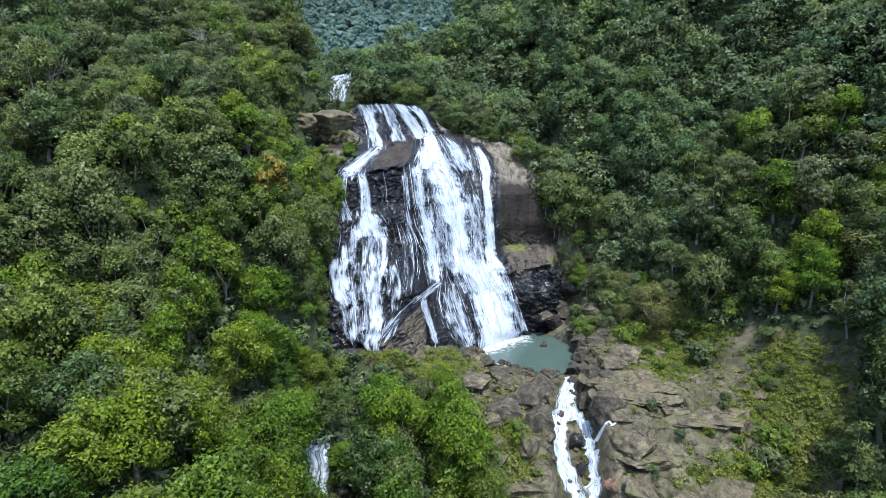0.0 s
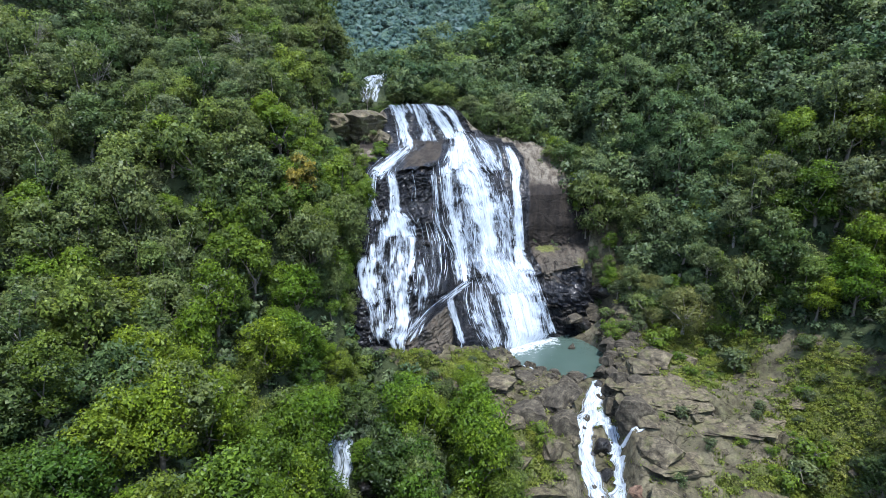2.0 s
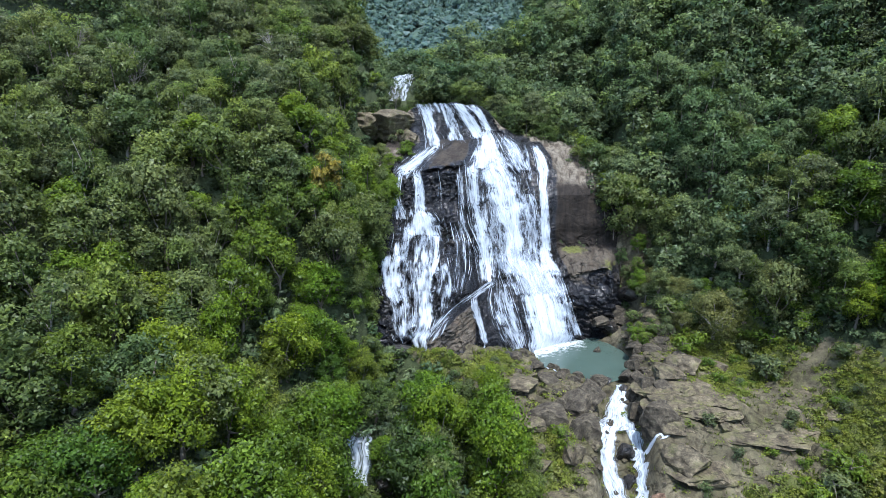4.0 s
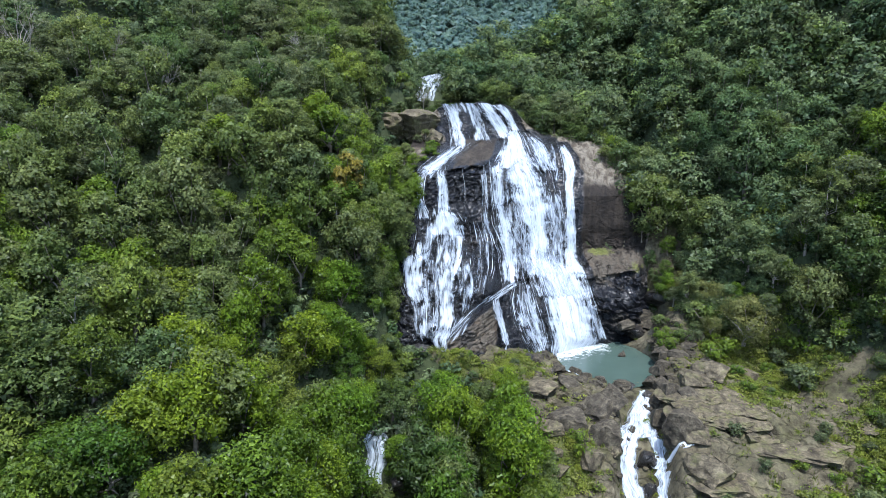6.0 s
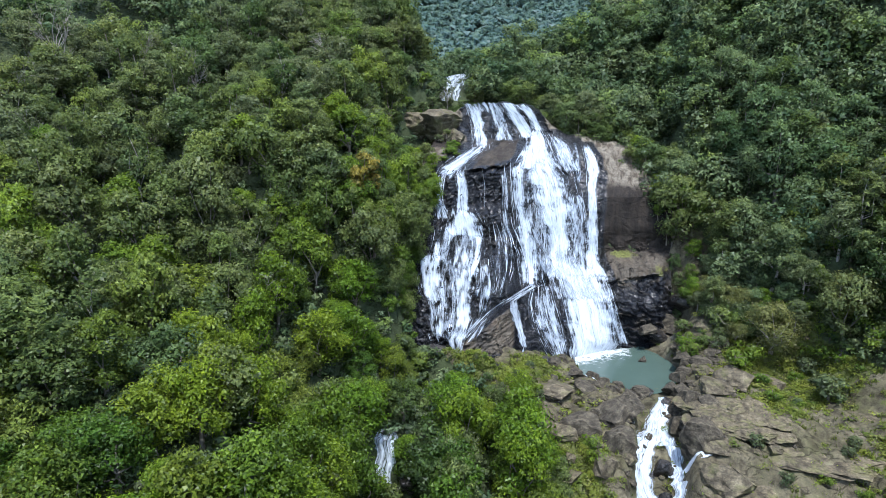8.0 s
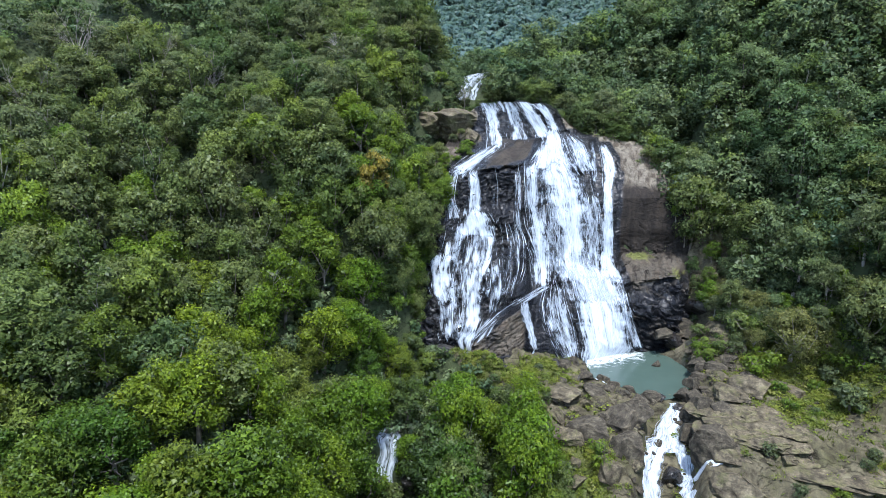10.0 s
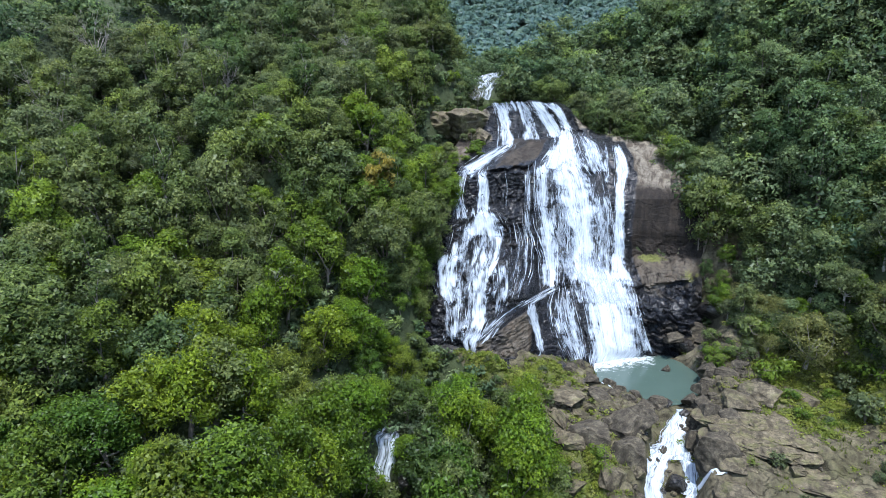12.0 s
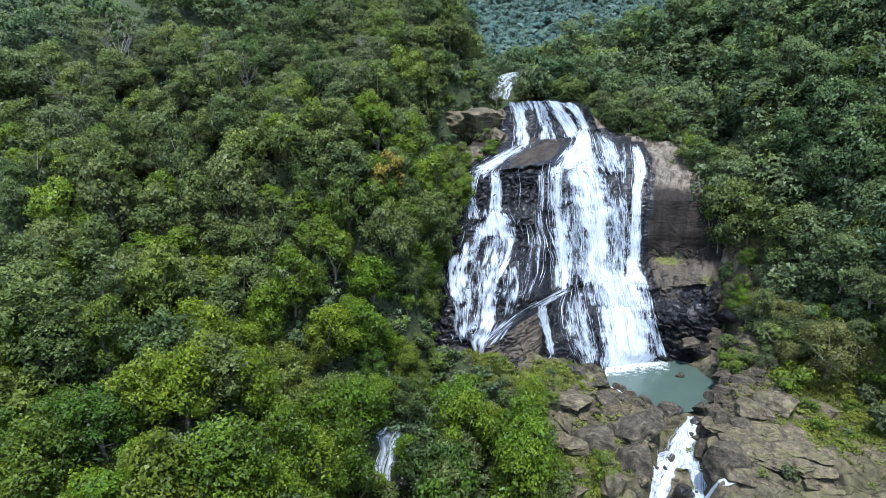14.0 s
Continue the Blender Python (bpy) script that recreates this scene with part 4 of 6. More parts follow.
def build_streams():
    r = np.random.RandomState(7)
    for k, (name, dens, rows) in enumerate(STREAMS):
        rows = np.array(rows, float)
        up, dn = rows[0] - rows[1], rows[-1] - rows[-2]
        rows = np.concatenate([[rows[0] + up * 0.5 / np.hypot(up[0], up[1])], rows, [rows[-1] + dn * 1.3 / np.hypot(dn[0], dn[1])]])
        wide = (rows[:, 2] - rows[:, 0]).mean()
        run = np.concatenate([[0], np.cumsum(np.hypot(np.diff(rows[:, [0, 2]].mean(1)), np.diff(rows[:, [1, 3]].mean(1))))])
        nv, nu = max(8, int(run[-1] / 0.4)), max(8, int(wide / 0.35))
        s = np.linspace(0, run[-1], nv)
        l = np.stack([np.interp(s, run, rows[:, 0]), np.interp(s, run, rows[:, 1])], -1)
        q = np.stack([np.interp(s, run, rows[:, 2]), np.interp(s, run, rows[:, 3])], -1)
        f = np.linspace(-0.12, 1.12, nu)
        P = l[:, None] * (1 - f[None, :, None]) + q[:, None] * f[None, :, None]
        out = 0.24 + 0.014 * k + 0.06 * lumps(P[..., 0], P[..., 1] * 0.05, 0.9, 90 + k)
        Y = wall_point(P[..., 0], P[..., 1]) - out
        # falling water keeps its forward speed over a step, and smooths what it runs over
        for row in range(1, nv):
            Y[row] = np.minimum(Y[row], Y[row - 1] + 0.10)
        raw = Y.copy()
        for _ in range(14):
            Y[1:-1] = 0.25 * Y[:-2] + 0.5 * Y[1:-1] + 0.25 * Y[2:]
            Y[:, 1:-1] = 0.25 * Y[:, :-2] + 0.5 * Y[:, 1:-1] + 0.25 * Y[:, 2:]
        Y = np.minimum(Y, raw + 0.25)
        pts = np.stack([P[..., 0], Y, P[..., 1]], -1)
        jl, jr = (0.09 * lumps(s, 0 * s, 7.0, q0)[:, None] + 0.05 * lumps(s, 0 * s, 0.8, q0 + 20)[:, None] for q0 in (200 + k, 240 + k))
        edge = np.clip((3.4 if wide < 4 else 2.4) * np.minimum(f[None, :] + 0.12 + jl, 1.12 - f[None, :] + jr), 0, 1)
        soft = 0.6 if name.startswith("top") else 2.0
        late = (0.0 if soft < 1 else 1.0) * np.clip(1.4 * lumps(f * wide, 0 * f, 2.6, 290 + k) + 0.8 * lumps(f * wide, 0 * f, 0.9, 310 + k), -0.6, 1.3) * min(1.0, wide / 4)
        ends = np.minimum(1, np.minimum((s[:, None] - late[None, :]) / soft + 0.18 / soft, (s[-1] - s[:, None]) / 1.5 + 0.1)) + 0.5 * lumps(f * wide, 0 * f, 1.2, 270 + k)[None, :] * np.exp(-np.minimum(s / soft * 0.8, s[-1] - s) / 1.2)[:, None]
        ends = np.clip(ends, 0, 1)
        veil = (dens - 0.04) * (0.2 + 0.8 * edge * ends) - 0.5 * (1 - edge * ends)
        if name.startswith(("left", "sheet", "fan")):
            veil = veil - 0.05 + 0.34 * lumps(P[..., 0], 0.55 * P[..., 1], 3.2, 360 + k) + 0.14 * lumps(P[..., 0], 0.5 * P[..., 1], 1.5, 400 + k)
        flow = np.stack([f[None, :] * wide + 9 * k + 0 * veil, -s[:, None] + 0 * veil], -1)
        fan = name in ("foot_veil", "foot_edge", "side_cascade", "veil_mid", "curtain_gap", "thin_a")
        V, F, U, W = threads(r, int(wide * dens * run[-1] * (0.7 if fan else 0.34)) + 4, run[-1], pts, wide, long_every=2 if fan else 7)
        base = nv * nu
        verts = np.concatenate([pts.reshape(-1, 3), *V])
        faces = np.concatenate([sheet(nu, nv), *[g + base for g in F]])
        uvs = np.concatenate([flow.reshape(-1, 2), *U])
        part("water_stream", stream_mesh(name, verts, faces, uvs, np.concatenate([veil.ravel(), *W])), waterfall)


build_streams()


def build_pool():
    a = np.linspace(0, 2 * math.pi, 73)[:-1]
    rr = np.linspace(0, 1, 30)
    pts = []
    for q in rr:
        k = 1.12 + 0.04 * np.sin(3 * a + 1) + 0.10 * np.clip(np.sin(a + 0.6), 0, 1)
        pts.append(np.stack([19.5 + 9.6 * k * q * np.cos(a), 113 + 11.0 * k * q * np.sin(a), 0 * a], -1))
    pts = np.array(pts)
    pts = np.concatenate([pts, pts[:, :1]], 1)
    me = mesh_from("pool", pts, sheet(pts.shape[1], len(rr))[:, ::-1], POOL, True)
    along = np.hypot(pts[..., 0] - 12.5, pts[..., 1] - 117.0)
    near_wall = face_depth(pts[..., 0], 0.3 + 0 * pts[..., 0]) - pts[..., 1]
    point_values(me, "foam", 0.62 * ss(8.0, 0.0, near_wall) * ss(23, 19, pts[..., 0]) + 0.75 * bump(pts[..., 0], pts[..., 1], 14, 102, 5, 1.0) + 0.7 * bump(pts[..., 0], pts[..., 1], 23, 101, 2, 1.5) - 0.02 * along)
    tagged(new("pool", me), "green-grey plunge pool at the foot of the falls", "pool", kind="structure")


build_pool()


def ribbon(name, owner, rows, dens, step=0.35):
    """White water over the ground: rows of left x, y and right x, y."""
    rows = np.array(rows, float)
    mid = (rows[:, :2] + rows[:, 2:]) / 2
    run = np.concatenate([[0], np.cumsum(np.hypot(*np.diff(mid, axis=0).T))])
    nv, nu = int(run[-1] / step) + 2, 12
    s = np.linspace(0, run[-1], nv)
    f = np.linspace(-0.1, 1.1, nu)
    l = np.stack([np.interp(s, run, rows[:, c]) for c in (0, 1)], -1)
    q = np.stack([np.interp(s, run, rows[:, c]) for c in (2, 3)], -1)
    l[:, 0] += 0.55 * lumps(s, 0 * s, 3.0, 300 + len(name)) - 0.2
    q[:, 0] += 0.55 * lumps(s, 0 * s, 3.0, 340 + len(name)) + 0.2
    P = l[:, None] * (1 - f[None, :, None]) + q[:, None] * f[None, :, None]
    Z = ground_height(P[..., 0], P[..., 1])
    Z = 0.5 * Z + 0.5 * Z.mean(1, keepdims=True) + 0.35 + 0.25 * lumps(P[..., 0], P[..., 1], 1.5, 12)
    edge = np.minimum(1, 4 * np.minimum(f + 0.1, 1.1 - f))[None, :] * np.ones((nv, 1))
    veil = dens * (0.25 + 0.75 * edge) - 0.42 * (1 - edge)
    width = f[None, :] * np.hypot(*(q - l).T).mean() + 0 * veil
    flow = np.stack([width, -s[:, None] * 1.5 + 0 * veil], -1).reshape(-1, 2)
    pts = np.stack([P[..., 0], P[..., 1], Z], -1)
    wide = float(np.hypot(*(q - l).T).mean())
    V, F, U, W = threads(np.random.RandomState(len(name)), int(wide * run[-1] * 0.5 * dens), run[-1], pts, wide, (0, -0.5, 0.85), 0.1)
    verts, faces = np.concatenate([pts.reshape(-1, 3), *V]), np.concatenate([sheet(nu, nv), *[g + nu * nv for g in F]])
    return part("water_stream", stream_mesh(name, verts, faces, np.concatenate([flow, *U]), np.concatenate([veil.ravel(), *W])), owner)


cascade = tagged(new("cascade"), "white cascade that tumbles through boulders below the pool", "cascade")
ribbon("outlet", cascade, ((23.9, 100.6, 25.4, 100.6), (23.6, 98.9, 25.5, 98.9), (22.8, 97.0, 25.6, 97.0), (21.6, 95.2, 25.4, 95.2), (20.6, 93.2, 25.9, 93.3), (19.8, 91.0, 26.3, 91.4)), 0.80, 0.25)
ribbon("left_run", cascade, ((20.1, 92.6, 24.0, 92.4), (18.9, 90.2, 22.9, 90.6), (18.2, 87.2, 21.9, 88.2), (18.1, 84.8, 22.0, 85.8), (19.0, 82.6, 22.8, 83.2), (20.2, 80.6, 23.2, 80.9), (20.8, 78.0, 23.6, 78.3), (19.5, 70, 22.4, 70)), 0.80, 0.25)
ribbon("right_run", cascade, ((23.6, 93, 26.1, 92.4), (24.5, 91.0, 26.8, 90.4), (25.2, 88.8, 27.1, 88.0), (25.2, 85.5, 27.0, 84.4), (24.6, 82.4, 26.7, 81.6), (24.0, 80.2, 26.1, 79.8), (22.8, 74, 25.2, 74)), 0.78, 0.25)
ribbon("side_run", cascade, ((29.6, 87.8, 30.8, 87.0), (28.9, 86.6, 30.0, 85.6), (27.8, 86.6, 28.8, 85.0), (26.6, 86.8, 27.6, 85.0)), 0.80, 0.25)
ribbon("riffle", cascade, ((11.0, 104.8, 11.4, 103.8), (12.6, 104.2, 12.8, 103.0), (14.6, 103.6, 14.6, 102.6), (16.6, 103.2, 16.6, 102.4)), 0.8, 0.2)


# ---- trees ----
def unit(v):
    return v / np.maximum(np.linalg.norm(v, axis=-1, keepdims=True), 1e-9)


def leaf_cards(r, lobes, per_lobe, size, droop=0.0, inner=0.3, middle=None):
    """Folded leaf sprays on and in the lobes (rows of x, y, z, radius), with the way each bough faces."""
    pos, nor, big = [], [], []
    for x, y, z, rad in lobes:
        n = int(per_lobe * rad * rad)
        deep = r.uniform(0, 1, n) < inner
        d = unit(r.normal(size=(n, 3)) + (0, 0, 0.5))
        k = np.where(deep, r.uniform(0.42, 0.76, n), r.uniform(0.78, 1.16, n))[:, None]
        k = k + 0.17 * np.sin(5 * d[:, :1] + 7 * d[:, 1:2] + x) * np.cos(6 * d[:, 2:] + y)
        p = np.array([x, y, z]) + d * rad * k * (1, 1, 0.78)
        near = np.zeros(n, bool)
        for a, b, c, q in lobes:
            near |= np.linalg.norm((p - (a, b, c)) / (1, 1, 0.78), axis=1) < 0.40 * q
        pos.append(p[~near]), nor.append(d[~near]), big.append(np.where(deep, 1.55, 1.0)[~near])
    p, d, big = np.concatenate(pos), np.concatenate(nor), np.concatenate(big)[:, None]
    n = len(p)
    nrm = unit(0.75 * d + 0.8 * unit(r.normal(size=(n, 3))) + (0, 0, 0.35))
    u = unit(np.cross(nrm, unit(r.normal(size=(n, 3)))))
    v = np.cross(nrm, u)
    L = size * big * r.uniform(0.6, 1.35, (n, 1))
    W = L * r.uniform(0.34, 0.58, (n, 1))
    skew = r.uniform(-0.35, 0.35, (n, 1))
    leaf = np.stack([p - u * L * 0.42 + v * W * (0.95 + skew), p - u * L * 0.42 - v * W * (0.95 - skew), p + u * L * 0.85], 1)
    leaf[..., 2] -= droop * r.uniform(0, 1, (n, 1))
    tri = np.arange(n * 3).reshape(n, 3)
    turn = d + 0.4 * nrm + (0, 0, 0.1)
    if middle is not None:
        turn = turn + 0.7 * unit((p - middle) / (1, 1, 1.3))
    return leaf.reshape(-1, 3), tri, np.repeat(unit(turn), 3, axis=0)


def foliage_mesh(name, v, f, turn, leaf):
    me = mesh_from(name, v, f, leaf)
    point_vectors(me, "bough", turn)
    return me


def crown_geometry(r, radius, height, count, per_lobe, size, base, inner=0.3):
    """Verts, triangles and facings of a crown of leafy lobes that sits at base above the ground."""
    lobes = []
    for k in range(count):
        a = 2.4 * k + r.uniform(-0.5, 0.5)
        e = r.uniform(-0.75, 1.0)
        q = math.sqrt(max(0, 1 - e * e)) * r.uniform(0.60, 1.12)
        rad = radius * (0.20 + 0.28 * r.uniform() ** 1.5)
        lobes.append((0.72 * radius * q * math.cos(a), 0.72 * radius * q * math.sin(a), base + height * (0.42 + 0.50 * e) + 0.08 * height * r.uniform(-1, 1), rad))
    v, f, turn = leaf_cards(r, lobes, per_lobe, size, 0.0, inner, (0, 0, base + 0.25 * height))
    return v, f, turn, lobes


def tube(points, radii, sides=6):
    """A tapered limb along points."""
    P, v, f = np.asarray(points, float), [], []
    a = np.linspace(0, 2 * math.pi, sides, endpoint=False)
    for i, p in enumerate(P):
        d = unit(P[min(i + 1, len(P) - 1)] - P[max(i - 1, 0)])
        s = unit(np.cross(d, (0.3, 1, 0.1)))
        w = np.cross(d, s)
        v.append(p + radii[i] * (np.cos(a)[:, None] * s + np.sin(a)[:, None] * w))
        if i:
            for k in range(sides):
                q = (k + 1) % sides
                f.append(((i - 1) * sides + k, (i - 1) * sides + q, i * sides + q, i * sides + k))
    return np.concatenate(v), np.array(f)


def trunk_mesh(r, lobes, base, material, thick=0.28, limbs=6, twigs=0):
    v, f, n = [], [], 0
    lean = r.normal(0, 0.35, 2)

    def add(pts, rad, sides=6):
        nonlocal n
        a, b = tube(pts, rad, sides)
        v.append(a), f.append(b + n)
        n += len(a)

    top = np.array((lean[0], lean[1], base + 1.2))
    add([(0, 0, -2.5), (0.1 * lean[0], 0.1 * lean[1], 0.6), top * (0.5, 0.5, 0.55), top], [thick * 1.5, thick * 1.1, thick * 0.85, thick * 0.6])
    for x, y, z, rad in lobes[:limbs]:
        s = top * r.uniform(0.6, 1.0)
        e = np.array((x, y, z))
        m = (s + e) / 2 + r.normal(0, 0.35, 3) + (0, 0, -0.3)
        add([s, m, e], [thick * 0.45, thick * 0.3, thick * 0.12], 5)
        for _ in range(twigs):
            w = e + unit(r.normal(size=3) + (0, 0, 0.3)) * rad * r.uniform(0.8, 1.6)
            add([(m + e) / 2, (e + w) / 2 + r.normal(0, 0.15, 3), w], [thick * 0.16, thick * 0.11, thick * 0.04], 4)
    return mesh_from("trunk", np.concatenate(v), np.concatenate(f), material, True)


def make_tree(seed, radius, height, count, per_lobe, size, base, leaf, bark, name="tree", label="", limbs=6, inner=0.3):
    r = np.random.RandomState(seed)
    v, f, turn, lobes = crown_geometry(r, radius, height, count, per_lobe, size, base, inner)
    root = tagged(new(name), label, "tree", "forest trees")
    part("trunk", trunk_mesh(r, lobes, base, bark, 0.07 * radius, limbs), root)
    part("crown", foliage_mesh("crown", v, f, turn, leaf), root)
    return root


def make_bare_tree(seed, radius, height, base):
    r = np.random.RandomState(seed)
    lobes = [(radius * 0.7 * math.cos(2.4 * k), radius * 0.7 * math.sin(2.4 * k), base + height * r.uniform(0.2, 0.95), radius * 0.4) for k in range(11)]
    root = tagged(new("bare_tree"), "leafless tree with pale grey twigs among green crowns", "tree", "bare trees")
    part("trunk", trunk_mesh(r, lobes, base, BARK_PALE, 0.05 * radius, 11, 7), root)
    v, f, turn = leaf_cards(r, [(x, y, z, q * 0.9) for x, y, z, q in lobes], 14, 0.32)
    part("sparse_leaves", foliage_mesh("sparse_leaves", v, f, turn, LEAF_GREY), root)
    return root


KINDS = []
for k in range(6):
    KINDS.append(make_tree(100 + k, 3.5 + 0.5 * (k % 3), 7.0 + 1.2 * (k % 2), 30, 72, 0.27, 2.6, LEAF, BARK, "broadleaf_tree", "broad green tree with a lumpy crown in dense forest"))
for k in range(2):
    KINDS.append(make_tree(120 + k, 2.6, 8.4, 25, 84, 0.26, 3.2, LEAF, BARK_PALE, "slender_tree", "tall slender tree with an upright green crown"))
GREY_KIND = [make_tree(130 + k, 3.9, 6.2, 32, 80, 0.26, 3.0, LEAF_GREY, BARK_PALE, "grey_green_tree", "dry grey-green tree with a fine thin crown", inner=0.22) for k in range(2)]
BRIGHT_KIND = [make_tree(140 + k, 3.6, 6.6, 26, 92, 0.25, 2.4, LEAF_BRIGHT, BARK, "bright_green_tree", "fresh yellow-green tree with a rounded crown") for k in range(2)]
RUST_KIND = [make_tree(150, 2.6, 4.4, 18, 70, 0.34, 3.0, LEAF_RUST, BARK, "rusty_tree", "small tree with rusty orange leaves at the forest edge")]
LUSH_KIND = [make_tree(170 + k, 3.4 + 0.4 * (k % 3), 7.2 + 0.8 * (k % 2), 32, 108, 0.215, 1.6, LEAF_LUSH, BARK, "lush_tree", "dense leafy tree with a full yellow-green crown low on the slope") for k in range(4)]
HAZED_KIND = [make_tree(180 + k, 3.8 + 0.4 * k, 7.4, 30, 72, 0.27, 2.6, LEAF_FLANK_HAZED, BARK, "dark_green_tree", "forest tree with a dense crown, blue haze in its leaf colour") for k in range(3)]
OLIVE_KIND = [make_tree(190, 4.6, 6.4, 34, 84, 0.20, 1.6, LEAF_OLIVE, BARK_PALE, "olive_tree", "pale olive-green tree with a wide airy crown on the slope", 10, 0.2)]
BARE_KIND = [make_bare_tree(160 + k, 3.6, 6.0, 3.6) for k in range(2)]
PROTOTYPES = KINDS + HAZED_KIND + OLIVE_KIND + GREY_KIND + BRIGHT_KIND + RUST_KIND + LUSH_KIND + BARE_KIND


def forest(x, y):
    """True where trees stand."""
    gap = (x > -26.0) & (x < 2) & (y > 95) & (y < 163)
    gap |= (x > 0) & (x < 15) & (y > 96) & (y < 154)
    gap |= (x > 12) & (x < 25) & (y > 112) & (y < 150)
    gap |= (x > 12) & (x < 31) & (y > 112) & (y < 137)
    gap |= (np.abs(x + 31) < 5.5) & (y > 142) & (y < 194)
    gap |= (x > -21.5) & (x < -15.5) & (y > 66) & (y < 75)
    gap |= (x > -19.5) & (x < -11.5) & (y > 55) & (y < 71)
    gap |= (x > -19) & (x < 6) & (y > 89) & (y < 98)
    gap |= (x > -37) & (x < -24) & (y > 126) & (y < 147)
    gap |= (x > 24) & (x < 37) & (y > 124) & (y < 140)
    gap |= (x > 38) & (x < 56) & (y > 108) & (y < 121)
    return (bare(x, y) < 0.3) & ~gap


def sown(spacing, x0, x1, y0, y1, seed):
    r = np.random.RandomState(seed)
    out = []
    row = 0
    y = y0
    while y < y1:
        x = x0 + (spacing / 2 if row % 2 else 0)
        while x < x1:
            out.append((x + r.uniform(-0.36, 0.36) * spacing, y + r.uniform(-0.36, 0.36) * spacing))
            x += spacing
        y += spacing * 0.87
        row += 1
    return np.array(out), r


def in_wedge(x, y):
    """The part of the valley that is worth planting: the flanks down to the near bend."""
    return (x > np.interp(y, (24, 48, 64, 88, 100), (-36, -62, -92, -122, -132))) & (x < np.interp(y, (30, 56, 64, 72, 104, 144, 160, 180, 215), (-20, 2, 62, 72, 90, 118, 92, 76, 70)))


def plant():
    spots, r = sown(4.0, -125, 130, 26, 215, 5)
    x, y = spots.T
    steep = np.hypot(ground_height(x + 3, y) - ground_height(x - 3, y), ground_height(x, y + 3) - ground_height(x, y - 3)) / 6
    keep = forest(x, y) & in_wedge(x, y) & (r.uniform(0, 1, len(x)) < 0.40 + 0.22 * ss(88, 74, y) + 0.42 * ss(0.6, 1.3, steep) - 0.08 * ss(25, 40, x))
    spots = spots[keep]
    near = spots[np.argsort(np.hypot(spots[:, 0] + 5, spots[:, 1] - 60))]
    z = ground_height(near[:, 0], near[:, 1])
    far = []
    for i, ((x, y), h) in enumerate(zip(near, z)):
        u = r.uniform()
        if i >= 560:
            far.append((x, y, h))
            continue
        dry = float(ss(25, 55, h))
        if x > 24 and y > 128 and r.uniform() < 0.45:
            src = HAZED_KIND[r.randint(3)]
        elif x > 56 and y < 98:
            src = (HAZED_KIND + KINDS)[r.randint(11)]
        elif x > 40 and y < 128 and r.uniform() < 0.6:
            src = (LUSH_KIND[:2] + OLIVE_KIND + GREY_KIND + BRIGHT_KIND[:1])[r.randint(6)]
        elif u < 0.005 + 0.065 * dry:
            src = BARE_KIND[i % 2]
        elif u < 0.02 + 0.48 * dry:
            src = GREY_KIND[i % 2]
        elif u < 0.82 * float(ss(24, 10, h)) * float(ss(40, 30, x)) + 0.15 * float(ss(40, 46, x) * ss(140, 130, y)):
            src = LUSH_KIND[r.randint(4)]
        elif u < 0.34 - 0.16 * float(ss(24, 32, x)) + 0.08 * dry + 0.12 * float(ss(15, 0, h)):
            src = BRIGHT_KIND[i % 2]
        else:
            src = KINDS[r.randint(len(KINDS))]
        s = (0.78 + 0.62 * r.uniform() ** 1.4) * (0.62 if -26 < x < 6 and 80 < y < 98 else 1.0) * (1.12 if x > 28 else 1.0)
        m = pose(x, y, h - 0.3, r.uniform(-5, 5), r.uniform(-5, 5), r.uniform(0, 360)) @ Matrix.Diagonal((s, s, s * r.uniform(0.85, 1.2), 1))
        copy_thing(src, m)
    # smaller trees that fill the steep flank beside and above the falls
    more, q = sown(3.1, 14, 118, 118, 212, 6)
    x, y = more.T
    steep = np.hypot(ground_height(x + 3, y) - ground_height(x - 3, y), ground_height(x, y + 3) - ground_height(x, y - 3)) / 6
    more = more[forest(x, y) & in_wedge(x, y) & (y > 0.27 * x + 112) & (q.uniform(0, 1, len(x)) < 0.10 + 0.6 * ss(0.8, 1.5, steep))]
    far += [(a, b, c - 1.5) for (a, b), c in zip(more, ground_height(*more.T))]
    return far


FAR_SPOTS = plant()


def build_far_forest(spots, per_tree, name, seed, leaf, size, lobes):
    r = np.random.RandomState(seed)
    models = []
    for k in range(5):
        v, f, turn, _ = crown_geometry(np.random.RandomState(seed + k), 4.0, 6.5, lobes, per_tree, size, 2.6)
        models.append((v, f, turn))
    V, F, N, T, n = [], [], [], [], 0
    for x, y, h in spots:
        v, f, turn = models[r.randint(5)]
        s, a = r.uniform(0.75, 1.65), r.uniform(0, 6.28)
        c, q = s * math.cos(a), s * math.sin(a)
        w = np.stack([v[:, 0] * c - v[:, 1] * q + x, v[:, 0] * q + v[:, 1] * c + y, v[:, 2] * s + h - 0.5], -1)
        N.append(np.stack([turn[:, 0] * c / s - turn[:, 1] * q / s, turn[:, 0] * q / s + turn[:, 1] * c / s, turn[:, 2]], -1))
        V.append(w), F.append(f + n), T.append(np.full(len(w), r.uniform()))
        n += len(w)
    me = foliage_mesh(name, np.concatenate(V), np.concatenate(F), np.concatenate(N), leaf)
    point_values(me, "tint", np.concatenate(T))
    return tagged(new(name, me), "dense green forest over the far hillsides", "forest", kind="stuff")


